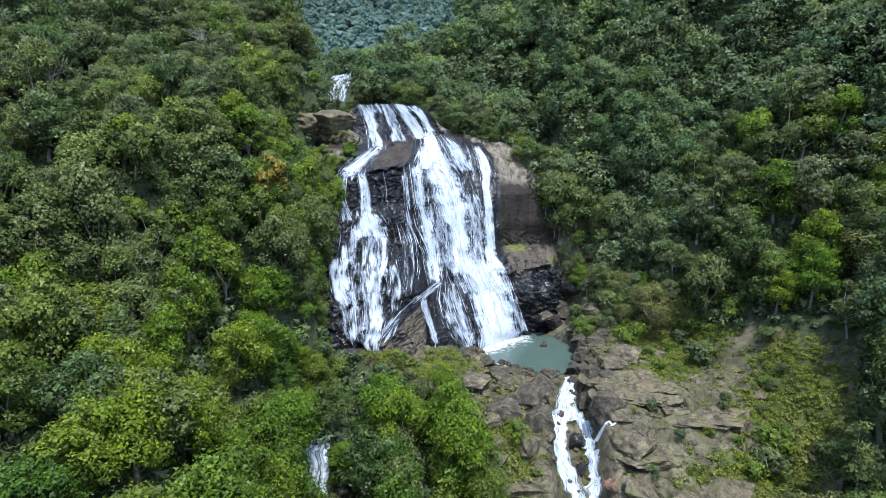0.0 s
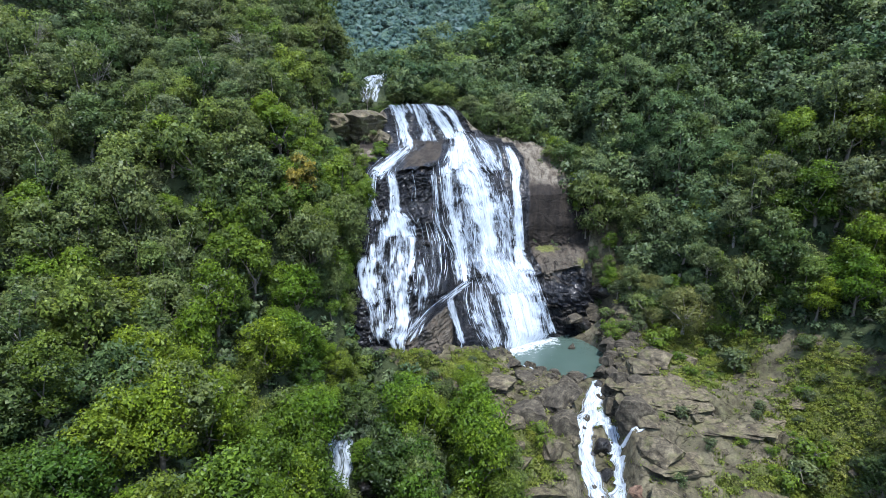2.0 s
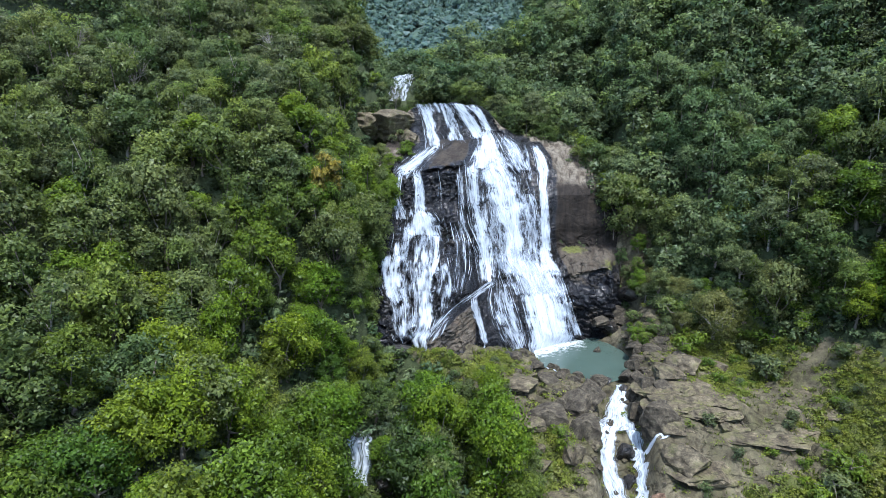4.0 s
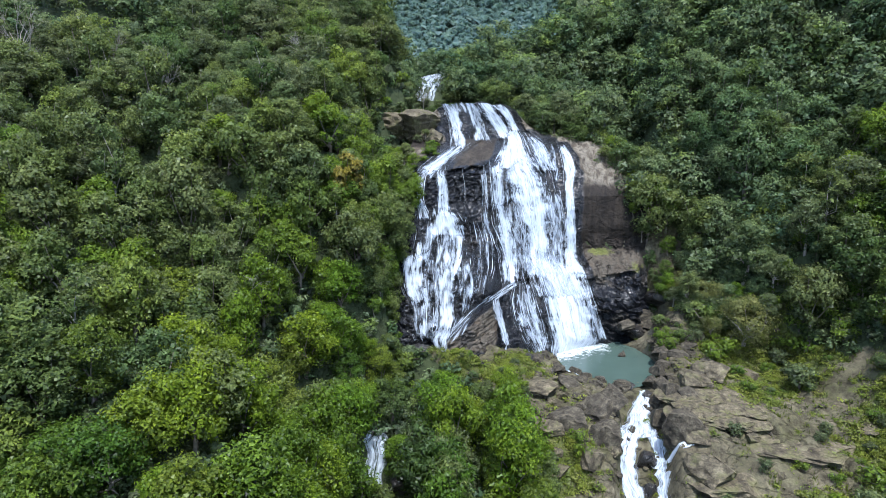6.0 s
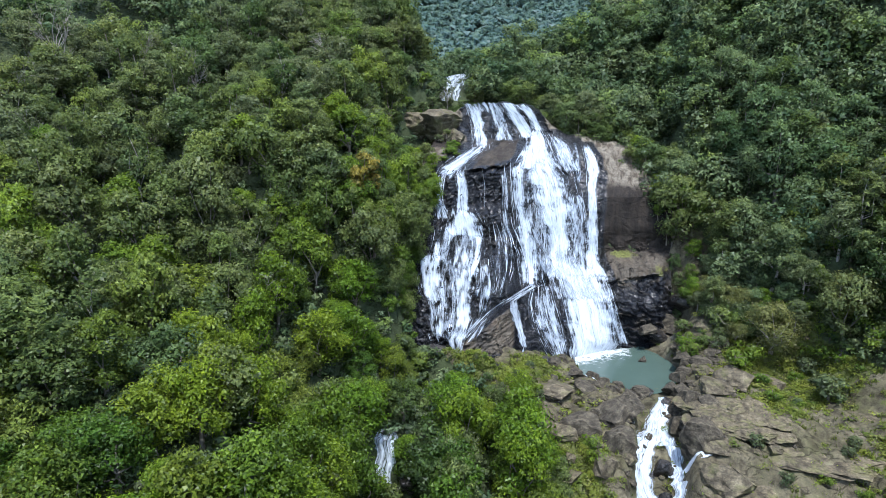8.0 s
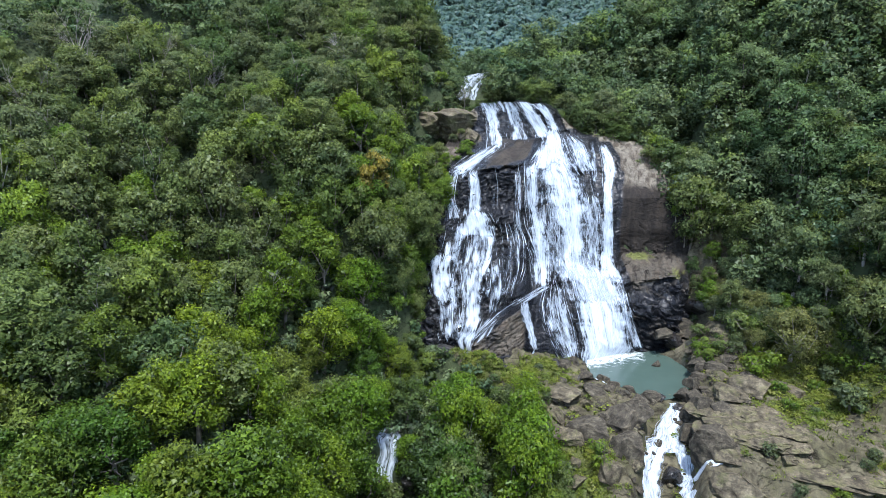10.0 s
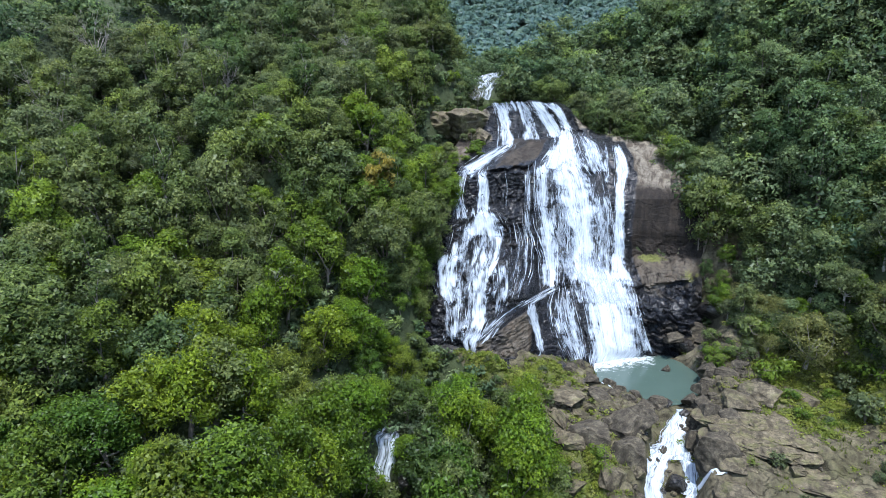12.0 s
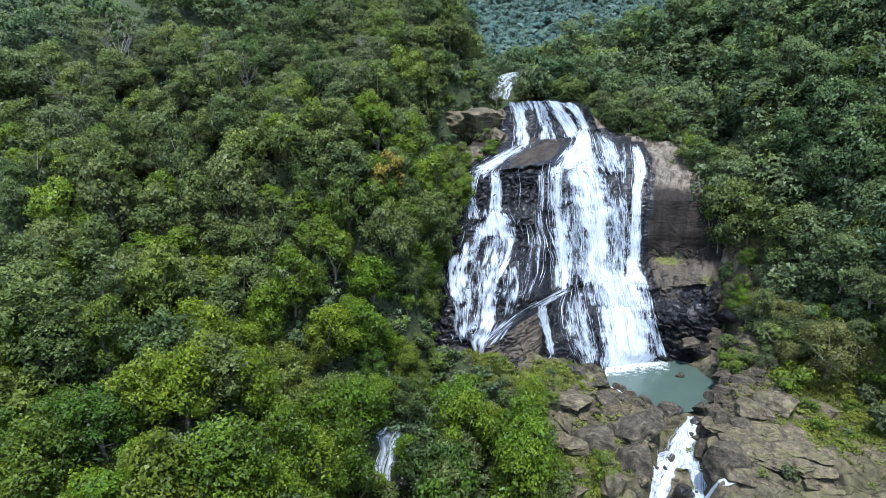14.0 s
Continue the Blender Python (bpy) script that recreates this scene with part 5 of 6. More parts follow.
def distant_spots():
    spots, r = sown(5.4, -330, 320, 215, 520, 9)
    x, y = spots.T
    keep = (x > np.interp(y, (215, 300, 400, 480), (-95, -110, -138, -160))) & (x < np.interp(y, (215, 300, 400, 480), (95, 75, 40, 30))) & (y < 485)
    spots = spots[keep]
    z = ground_height(spots[:, 0], spots[:, 1])
    return [(a, b, c) for (a, b), c in zip(spots, z)]


build_far_forest(FAR_SPOTS, 21, "hillside_forest", 300, LEAF_FAR_HAZED, 0.40, 20)
DISTANT = distant_spots()
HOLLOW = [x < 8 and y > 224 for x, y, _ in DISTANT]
build_far_forest([p for p, q in zip(DISTANT, HOLLOW) if q], 11, "distant_forest", 320, LEAF_VALLEY_HAZED, 1.05, 11)
build_far_forest([p for p, q in zip(DISTANT, HOLLOW) if not q], 12, "ridge_forest", 340, LEAF_FAR_HAZED, 0.7, 11)


def build_undergrowth():
    """Low leafy shrubs that cover the ground between the trees."""
    spots, r = sown(2.4, -100, 120, 26, 200, 77)
    x, y = spots.T
    steep = np.hypot(ground_height(x + 3, y) - ground_height(x - 3, y), ground_height(x, y + 3) - ground_height(x, y - 3)) / 6
    low = (x > -20) & (x < -11) & (y > 54) & (y < 68)
    low |= (x > -44) & (x < -24.5) & (y > 126) & (y < 178) & ~((x > -40) & (x < -27) & (y > 158))
    low |= (x > -24) & (x < 8) & (y > 84) & (y < 98) & (bare(x, y) < 0.5)
    keep = (low | forest(x, y)) & in_wedge(x, y) & (r.uniform(0, 1, len(x)) < 0.72 + 0.25 * low + 0.3 * ss(0.6, 1.2, steep))
    spots = spots[keep]
    h = ground_height(spots[:, 0], spots[:, 1])
    models = []
    for k in range(6):
        q = np.random.RandomState(500 + k)
        lobes = [(q.uniform(-1, 1), q.uniform(-1, 1), q.uniform(0.3, 1.3), q.uniform(0.8, 1.2)) for _ in range(3)]
        models.append(leaf_cards(q, lobes, 36, 0.40))
    V, F, N, T, n = [], [], [], [], 0
    for (a, b), c in zip(spots, h):
        v, f, turn = models[r.randint(6)]
        t = r.uniform(0, 6.28)
        s = r.uniform(0.8, 1.5)
        w = np.stack([(v[:, 0] * math.cos(t) - v[:, 1] * math.sin(t)) * s + a, (v[:, 0] * math.sin(t) + v[:, 1] * math.cos(t)) * s + b, v[:, 2] * s + c], -1)
        V.append(w), F.append(f + n), N.append(unit(turn + (0, 0, 0.4))), T.append(np.full(len(w), r.uniform()))
        n += len(w)
    me = foliage_mesh("undergrowth", np.concatenate(V), np.concatenate(F), np.concatenate(N), LEAF_FAR_HAZED)
    point_values(me, "tint", np.concatenate(T))
    tagged(new("undergrowth", me), "low green shrubs and vines between the trees", "undergrowth", kind="stuff")


build_undergrowth()

# models stand far behind the viewer's hill, in the forest there
for k, ob in enumerate(PROTOTYPES):
    px, py = -60 + 9 * k, -70
    ob.location = (px, py, float(ground_height(px, py)))


# ---- rocks ----
def rock_mesh(seed, level, flat=1.0, cuts=15, rough=0.045):
    """An angular block: a ball cut by planes, with a broken surface, about 1 m across, its foot at z = 0."""
    r = np.random.RandomState(seed)
    b = bmesh.new()
    bmesh.ops.create_icosphere(b, subdivisions=level, radius=0.62)
    b.verts.ensure_lookup_table()
    p = np.array([v.co[:] for v in b.verts])
    faces = np.array([[v.index for v in f.verts] for f in b.faces])
    b.free()
    for _ in range(cuts):
        n = unit(r.normal(size=3) * (1, 1, 0.8))
        d = r.uniform(0.25, 0.43)
        p = p - np.maximum(0, p @ n - d)[:, None] * n
    p = p + 0.4 * rough * unit(p) * (np.abs(lumps(p[:, 0] - p[:, 2], p[:, 1] + p[:, 2], 0.16, seed + 5)))[:, None]
    p = p + rough * unit(p) * (lumps(p[:, 0] + p[:, 2], p[:, 1] - p[:, 2], 0.4, seed))[:, None]
    p = p * (1, 1, flat)
    p[:, 2] += 0.30 * flat
    return p, faces


def rock_data(name, seed, level, flat, material, cuts=14):
    v, f = rock_mesh(seed, level, flat, cuts)
    return mesh_from(name, v, f, material)


BLOCKS = {
    "dark": [rock_data("boulder", 600 + k, 3, 0.8, ROCK_DARK) for k in range(5)],
    "brown": [rock_data("boulder", 620 + k, 3, 0.7, ROCK) for k in range(4)],
    "red": [rock_data("boulder", 640 + k, 3, 0.75, ROCK_RED) for k in range(2)],
    "wet": [rock_data("boulder", 660 + k, 3, 0.8, ROCK_WET) for k in range(3)],
    "outcrop": [rock_data("outcrop", 672 + k, 4, 0.7, ROCK_SLAB, 10) for k in range(2)],
    "slab": [rock_data("rock_slab", 680 + k, 4, 0.42, ROCK_SLAB, 13) for k in range(5)],
}
ROCK_LABELS = {
    "dark": "dark grey angular boulder beside the stream",
    "brown": "brown weathered boulder on the open rocky slope",
    "red": "reddish boulder at the edge of the stream",
    "wet": "black wet boulder in the running water",
    "slab": "broad cracked slab of brown rock on the slope",
}


def put_rock(kind, x, y, w, h, turn=0.0, sink=0.25, tip=(0.0, 0.0)):
    me = BLOCKS[kind][int(abs(x * 7 + y * 3)) % len(BLOCKS[kind])]
    ob = new("rock_slab" if kind == "slab" else "boulder", me)
    dims = me["span"]
    z = float(ground_height(x, y))
    ob.matrix_world = pose(x, y, z - sink * h, tip[0], tip[1], turn) @ Matrix.Diagonal((w / dims[0], 0.85 * w / dims[1], h / dims[2], 1))
    return tagged(ob, ROCK_LABELS[kind], "rock", "boulders" if kind != "slab" else "rock slabs")


for group in BLOCKS.values():
    for me in group:
        co = np.zeros(len(me.vertices) * 3, np.float32)
        me.vertices.foreach_get("co", co)
        co = co.reshape(-1, 3)
        me["span"] = [float(v) for v in (co.max(0) - co.min(0))]

# beside the outlet
for kind, x, y, w, h, turn in (
    ("dark", 9.8, 88.0, 7.4, 6.0, 20), ("dark", 15.8, 92.2, 7.6, 3.6, 70), ("dark", 13.6, 101.5, 4.2, 2.0, 10), ("dark", 18.3, 93.8, 5.6, 4.4, 130),
    ("brown", 4.9, 95.0, 8.0, 1.6, 40), ("brown", 7.8, 85.6, 5.6, 2.8, 200), ("dark", 16.2, 86.4, 5.6, 7.2, 15), ("brown", 14.0, 82.0, 5.4, 4.4, 75),
    ("dark", 4.9, 106.6, 4.2, 2.0, 25), ("dark", 9.0, 105.6, 4.6, 2.4, 80), ("dark", 6.5, 110.0, 4.0, 2.2, 140), ("brown", 1.1, 91.7, 5.0, 3.2, 60),
    ("brown", 5.7, 90.2, 4.0, 3.2, 110), ("dark", 11.0, 98.5, 4.6, 2.0, 150)):
    put_rock(kind, x, y, w, h, turn)
put_rock("wet", -17.8, 101.6, 6.0, 3.0, 5, 0.1)
# along the near rim of the pool
for kind, x, y, w, h, turn in (
    ("dark", 12.5, 104.4, 2.8, 2.2, 10), ("dark", 14.6, 102.8, 3.4, 2.2, 60), ("dark", 17.4, 101.7, 3.0, 2.4, 120), ("dark", 20.6, 100.9, 3.6, 2.2, 20), ("wet", 22.6, 101.6, 2.0, 1.8, 75),
    ("dark", 26.6, 102.6, 3.4, 2.8, 40), ("dark", 28.4, 105.4, 3.6, 2.8, 95), ("dark", 29.4, 108.6, 3.8, 3.0, 15), ("dark", 30.2, 111.6, 3.0, 2.6, 55)):
    put_rock(kind, x, y, w, h, turn, 0.0)
# in and along the stream
for kind, x, y, w, h, turn in (
    ("wet", 23.6, 88.0, 3.6, 4.6, 30), ("wet", 23.6, 83.0, 2.4, 3.6, 80), ("dark", 28.6, 88.8, 6.6, 6.4, 15), ("dark", 26.8, 94.2, 4.6, 4.4, 60),
    ("brown", 31.4, 88.6, 6.4, 2.8, 100), ("brown", 31.4, 82.6, 8.0, 4.6, 10), ("red", 27.2, 77.0, 3.6, 2.4, 25), ("brown", 31.0, 75.0, 6.0, 4.0, 130), ("dark", 18.6, 97.6, 4.4, 3.0, 35),
    ("wet", 25.2, 99.8, 2.4, 1.8, 70), ("dark", 26.8, 98.0, 3.6, 2.6, 15)):
    put_rock(kind, x, y, w, h, turn)
# beside the pool
for kind, x, y, w, h, turn in (
    ("dark", 28.2, 102.0, 3.8, 3.0, 20), ("dark", 29.2, 98.6, 4.8, 3.0, 70), ("dark", 32.0, 98.2, 4.4, 3.0, 5), ("brown", 36.6, 105.0, 7.6, 4.0, 40),
    ("brown", 39.6, 97.4, 5.0, 1.8, 20), ("dark", 30.0, 92.4, 4.6, 2.2, 75),
    ("dark", 31.0, 90.6, 5.0, 1.8, 85), ("dark", 23.6, 118.4, 3.0, 2.6, 33), ("dark", 32.4, 111.4, 4.8, 3.2, 12), ("dark", 30.4, 113.9, 4.4, 3.0, 48),
    ("dark", 35.5, 114.6, 3.6, 2.4, 90), ("brown", 33.2, 101.6, 6.4, 3.0, 110), ("brown", 44.2, 109.0, 7.0, 3.2, 64)):
    put_rock(kind, x, y, w, h, turn)
# the great slabs of the open slope
for x, y, w, h, turn, ax, ay in (
    (35.5, 83.6, 13.0, 4.2, 20, -4, 2), (44.0, 78.0, 17.0, 3.4, 65, -8, -2), (48.0, 90.0, 19.0, 2.6, 10, -4, -3), (36.8, 76.4, 11.0, 3.6, 140, -9, -2),
    (57.0, 96.0, 12.0, 2.4, 100, -4, -8), (12.5, 76.5, 10.0, 4.0, 30, -20, 4), (9.0, 81.5, 9.0, 3.4, 80, -18, 6)):
    put_rock("slab", x, y, w, h, turn, 0.80, (ax, ay))
# flat beds of rock that lie one over another beside the outlet
rb = np.random.RandomState(690)
for k in range(15):
    x, y = 31.0 + 9.5 * (k % 5) / 4 + rb.uniform(-1, 1), 91.5 + 3.0 * (k // 5) + rb.uniform(-0.8, 0.8)
    put_rock("slab", x, y, rb.uniform(5.0, 8.5), rb.uniform(1.3, 2.1), rb.uniform(-12, 22), 0.25, (rb.uniform(-5, 2), rb.uniform(-4, 4)))


RUBBLE = {"dark": [], "brown": [], "wet": []}


def scatter_rocks(count, x0, x1, y0, y1, kinds, small, large, seed):
    """Loose rocks; those under about a metre and a half go to the rubble."""
    r = np.random.RandomState(seed)
    for _ in range(count):
        w = small + (large - small) * r.uniform() ** 2
        kind, x, y, turn = kinds[r.randint(len(kinds))], r.uniform(x0, x1), r.uniform(y0, y1), r.uniform(0, 360)
        if w > 1.5:
            put_rock(kind, x, y, w, w * r.uniform(0.45, 0.8), turn, 0.3)
        else:
            RUBBLE[kind].append((x, y, w, w * r.uniform(0.45, 0.8), turn))


def build_rubble():
    looks = {"dark": ROCK_DARK, "brown": ROCK, "wet": ROCK_WET}
    for kind, rocks in RUBBLE.items():
        V, F, n = [], [], 0
        for k, (x, y, w, h, turn) in enumerate(rocks):
            v, f = rock_mesh(1000 + k % 9, 2, 0.75)
            a = radians(turn)
            z = float(ground_height(x, y)) - 0.25 * h
            V.append(np.stack([(v[:, 0] * math.cos(a) - v[:, 1] * math.sin(a)) * w + x, (v[:, 0] * math.sin(a) + v[:, 1] * math.cos(a)) * w + y, v[:, 2] * h * 1.4 + z], -1))
            F.append(f + n)
            n += len(v)
        if V:
            tagged(new("rubble", mesh_from("rubble", np.concatenate(V), np.concatenate(F), looks[kind])), "loose small rocks between the boulders", "rubble", kind="stuff")


scatter_rocks(46, 28.5, 39, 101, 119, ("dark", "brown"), 1.5, 3.6, 709)
scatter_rocks(85, 27, 37, 97, 121, ("dark", "dark", "brown"), 0.9, 3.0, 701)
scatter_rocks(48, 6, 22.5, 97.5, 103, ("dark", "dark", "brown"), 0.6, 2.6, 702)
scatter_rocks(55, 4, 19, 82, 98, ("dark", "brown"), 0.8, 3.2, 703)
scatter_rocks(50, 25.5, 41, 88, 99, ("dark", "brown", "brown"), 0.8, 2.8, 704)
scatter_rocks(34, 18, 28, 74, 94, ("wet", "dark", "dark"), 0.7, 2.0, 705)
scatter_rocks(40, 34, 60, 76, 108, ("brown",), 0.5, 2.2, 706)
scatter_rocks(22, -22, 9, 97, 108, ("dark", "wet"), 0.8, 2.8, 707)

scatter_rocks(170, 4, 60, 74, 122, ("brown", "dark"), 0.3, 1.3, 708)
build_rubble()


# ---- grass and shrubs ----
def build_grass():
    r = np.random.RandomState(31)
    n = 26000
    x, y = r.uniform(-16, 66, n), r.uniform(70, 125, n)
    g = grassy(x, y) * ss(0.05, 0.4, bare(x, y))
    k = (g > r.uniform(0.25, 0.75, n)) & (ground_height(x, y) > 0.6 - 20 * (y < 98))
    x, y = x[k], y[k]
    z = ground_height(x, y)
    m = 5
    x, y, z = (np.repeat(v, m) + r.normal(0, 0.22, len(v) * m) * q for v, q in ((x, 1), (y, 1), (z, 0)))
    h = r.uniform(0.35, 0.95, len(x))
    a = r.uniform(0, 6.28, len(x))
    side = np.stack([np.cos(a), np.sin(a), 0 * a], -1) * 0.09
    lean = np.stack([r.normal(0, 0.22, len(x)), r.normal(0, 0.22, len(x)), h], -1)
    base = np.stack([x, y, z - 0.1], -1)
    v = np.stack([base - side, base + side, base + lean], 1).reshape(-1, 3)
    me = mesh_from("grass", v, np.arange(len(v)).reshape(-1, 3), GRASS)
    tagged(new("grass", me), "rough yellow-green grass on the rocky slope", "grass", kind="stuff")


build_grass()


def build_ground_cover():
    """Low clumps of creeper and fern on the open slope."""
    r = np.random.RandomState(35)
    n = 17000
    x, y = r.uniform(-22, 74, n), r.uniform(66, 125, n)
    g = grassy(x, y) * ss(0.05, 0.4, bare(x, y))
    k = (g > r.uniform(0.28, 0.80, n)) & (ground_height(x, y) > 0.6 - 20 * (y < 98))
    spots = np.stack([x, y], -1)[k]
    z = ground_height(*spots.T)
    models = []
    for j in range(5):
        q = np.random.RandomState(540 + j)
        models.append(leaf_cards(q, [(q.uniform(-0.5, 0.5), q.uniform(-0.5, 0.5), q.uniform(0.0, 0.3), q.uniform(0.4, 0.65)) for _ in range(3)], 60, 0.19))
    V, F, N, T, m = [], [], [], [], 0
    for (a, b), c in zip(spots, z):
        v, f, turn = models[r.randint(5)]
        t, s = r.uniform(0, 6.28), r.uniform(0.6, 1.5)
        V.append(np.stack([(v[:, 0] * math.cos(t) - v[:, 1] * math.sin(t)) * s + a, (v[:, 0] * math.sin(t) + v[:, 1] * math.cos(t)) * s + b, 0.8 * v[:, 2] * s + c], -1))
        F.append(f + m), N.append(unit(turn + (0, 0, 0.6))), T.append(np.full(len(v), r.uniform()))
        m += len(v)
    me = foliage_mesh("ground_cover", np.concatenate(V), np.concatenate(F), np.concatenate(N), LEAF_COVER)
    point_values(me, "tint", np.concatenate(T))
    tagged(new("ground_cover", me), "low yellow-green creepers and ferns over the rocky slope", "undergrowth", kind="stuff")


build_ground_cover()


def make_shrub(seed, leaf, label):
    r = np.random.RandomState(seed)
    lobes = [(r.uniform(-0.9, 0.9), r.uniform(-0.9, 0.9), r.uniform(0.4, 1.5), r.uniform(0.55, 0.95)) for _ in range(9)]
    root = tagged(new("shrub"), label, "shrub", "shrubs")
    part("stem", trunk_mesh(r, lobes, 0.4, BARK, 0.09, 7), root)
    v, f, turn = leaf_cards(r, lobes, 150, 0.19)
    part("foliage", foliage_mesh("foliage", v, f, turn, leaf), root)
    return root


SHRUBS = [make_shrub(800 + k, (LEAF, LEAF_BRIGHT, LEAF_GREY)[k], ("dark green shrub growing from cracked rock", "bright green shrub on the grassy slope", "dry olive shrub between the boulders")[k]) for k in range(3)]


def put_shrub(k, x, y, s, turn=0.0):
    return copy_thing(SHRUBS[k], pose(x, y, float(ground_height(x, y)) - 0.2, 0, 0, turn) @ Matrix.Diagonal((s, s, s, 1)))


for k, x, y, s in ((2, 40.0, 83.0, 0.9), (2, 37.1, 89.0, 1.1), (2, 33.4, 78.0, 1.0), (2, 51.3, 91.0, 0.9),
                   (0, 38.6, 119.0, 2.4), (2, 52.0, 103.0, 2.2), (0, 53.3, 78.0, 2.2), (1, 50.2, 78.3, 1.8), (1, 55.0, 81.0, 2.0), (1, 39.5, 112.0, 1.8), (1, 43.0, 115.0, 2.0),
                   (0, -20.0, 95.0, 2.0), (0, -4.0, 90.5, 1.5), (2, 1.0, 99.5, 0.8), (1, 56.0, 112.0, 1.7), (1, 61.0, 109.0, 1.6), (2, 52.0, 113.0, 1.6), (0, 63.0, 100.0, 1.5), (1, 12.5, 84.5, 1.1), (1, 13.2, 82.5, 1.2), (2, 7.0, 79.0, 1.8), (0, 3.0, 84.0, 2.2)):
    put_shrub(k, x, y, s, 47 * x)
rs = np.random.RandomState(811)
for _ in range(44):
    put_shrub(rs.randint(3), rs.uniform(-23, 3), rs.uniform(88, 94.5), rs.uniform(0.6, 1.2), rs.uniform(0, 360))
for _ in range(9):
    put_shrub(rs.randint(2), rs.uniform(-24, -21), rs.uniform(93, 98), rs.uniform(0.6, 1.0), rs.uniform(0, 360))
for _ in range(16):
    put_shrub(1 + rs.randint(2), rs.uniform(-22, -1), rs.uniform(94.5, 98.5), rs.uniform(0.3, 0.65), rs.uniform(0, 360))
rs = np.random.RandomState(812)
for _ in range(60):
    x, y = rs.uniform(42, 68), rs.uniform(74, 124)
    if 0.1 < float(bare(x, y)) and float(grassy(x, y)) > 0.35:
        put_shrub(1 + rs.randint(2), x, y, rs.uniform(0.4, 1.0), rs.uniform(0, 360))


rs = np.random.RandomState(814)
for _ in range(16):
    put_shrub(rs.randint(3), rs.uniform(31, 40), rs.uniform(114, 125), rs.uniform(0.7, 1.4), rs.uniform(0, 360))
rs = np.random.RandomState(813)
for _ in range(46):
    x = rs.uniform(36, 66)
    y = float(np.interp(x, (36, 46, 56, 66), (121, 120.5, 116, 107))) + rs.uniform(-2.0, 4.0)
    put_shrub((0, 1, 1, 2)[rs.randint(4)], x, y, rs.uniform(1.0, 2.0), rs.uniform(0, 360))


# ---- single trees that stand out ----
def put_tree(src, x, y, s, turn=0.0, tall=1.0, dz=0.0):
    return copy_thing(src, pose(x, y, float(ground_height(x, y)) - 0.3 + dz, 0, 0, turn) @ Matrix.Diagonal((s, s, s * tall, 1)))


put_tree(RUST_KIND[0], -30.5, 97.0, 1.25, 40, 1.2, 4.0)
put_tree(OLIVE_KIND[0], 46.6, 116.4, 1.25, 10, 1.1)
put_tree(OLIVE_KIND[0], 40.2, 116.8, 0.6, 130)
put_tree(GREY_KIND[1], 51.0, 118.5, 0.7, 80)
put_tree(BARE_KIND[1], -40.0, 76.5, 1.0, 80)
put_tree(BRIGHT_KIND[0], 34.5, 140.0, 0.95, 10, 1.2)
put_tree(GREY_KIND[1], 38.0, 132.0, 0.8, 60)
for k, (x, y, s) in enumerate(((31.4, 134.0, 0.42), (33.6, 132.4, 0.5), (30.8, 130.0, 0.34), (30.6, 137.0, 0.5), (34.6, 136.0, 0.6), (29.8, 133.4, 0.3))):
    put_tree((KINDS[1], LUSH_KIND[0], KINDS[4])[k % 3], x, y, s, 61 * k)
put_tree(BRIGHT_KIND[1], -39.5, 88.0, 1.0, 200)
put_tree(KINDS[0], 36.5, 121.5, 0.85, 30)
put_tree(LUSH_KIND[2], 33.8, 127.5, 0.5, 130)


rt = np.random.RandomState(821)
for k in range(26):
    x = 34 + 32 * (k % 13) / 12 + rt.uniform(-1, 1)
    y = float(np.interp(x, (36, 46, 56, 66), (123, 122.5, 119, 111))) + (1.0 if k < 13 else 5.5) + rt.uniform(-1.2, 1.2)
    put_tree((LUSH_KIND[:2] + OLIVE_KIND + GREY_KIND + HAZED_KIND)[rt.randint(8)], x, y, rt.uniform(0.5, 0.8), rt.uniform(0, 360))


def edge_trees(x0, x1, y0, y1, count, seed, small, large):
    """Trees that root in the ledges along the side of the wall."""
    r = np.random.RandomState(seed)
    for k in range(count):
        x, y = r.uniform(x0, x1), y0 + (y1 - y0) * (k + r.uniform(0, 1)) / count
        s = r.uniform(small, large)
        src = (BRIGHT_KIND + LUSH_KIND + KINDS)[r.randint(10)]
        z = max(float(under_wall(np.float64(x), np.float64(y))), float(ground_height(x, y)))
        copy_thing(src, pose(x, y, z - 0.6, 0, 0, r.uniform(0, 360)) @ Matrix.Diagonal((s, s, s, 1)))


edge_trees(-29.0, -25.2, 101, 120, 13, 901, 0.55, 0.9)
edge_trees(-33.0, -25.0, 119, 127, 9, 902, 0.38, 0.55)
edge_trees(26.5, 30.0, 137, 150, 7, 903, 0.45, 0.8)
edge_trees(-33.0, -26.5, 96, 112, 18, 904, 0.6, 0.95)
edge_trees(-28.0, -23.8, 92, 102, 13, 905, 0.5, 0.8)
edge_trees(-26.4, -24.6, 106, 124, 8, 906, 0.38, 0.6)
edge_trees(-24.6, -23.4, 112, 117, 3, 907, 0.72, 0.9)
edge_trees(-25.4, -24.2, 103, 110, 4, 908, 0.6, 0.8)
for k, (x, y, q) in enumerate(((-24.2, 119.5, 0.6), (-23.2, 118.0, 0.48), (-24.6, 121.5, 0.5))):
    copy_thing(BRIGHT_KIND[k % 2], pose(x, y, float(under_wall(np.float64(x), np.float64(y))) - 1.2, 0, 12, 80 * k) @ Matrix.Diagonal((q, q, q, 1)))


def put_wall_rock(kind, x, y, w, h, turn, drop=0.3):
    ob = put_rock(kind, x, y, w, h, turn)
    ob.location.z = float(under_wall(np.float64(x), np.float64(y))) - drop * h
    return ob


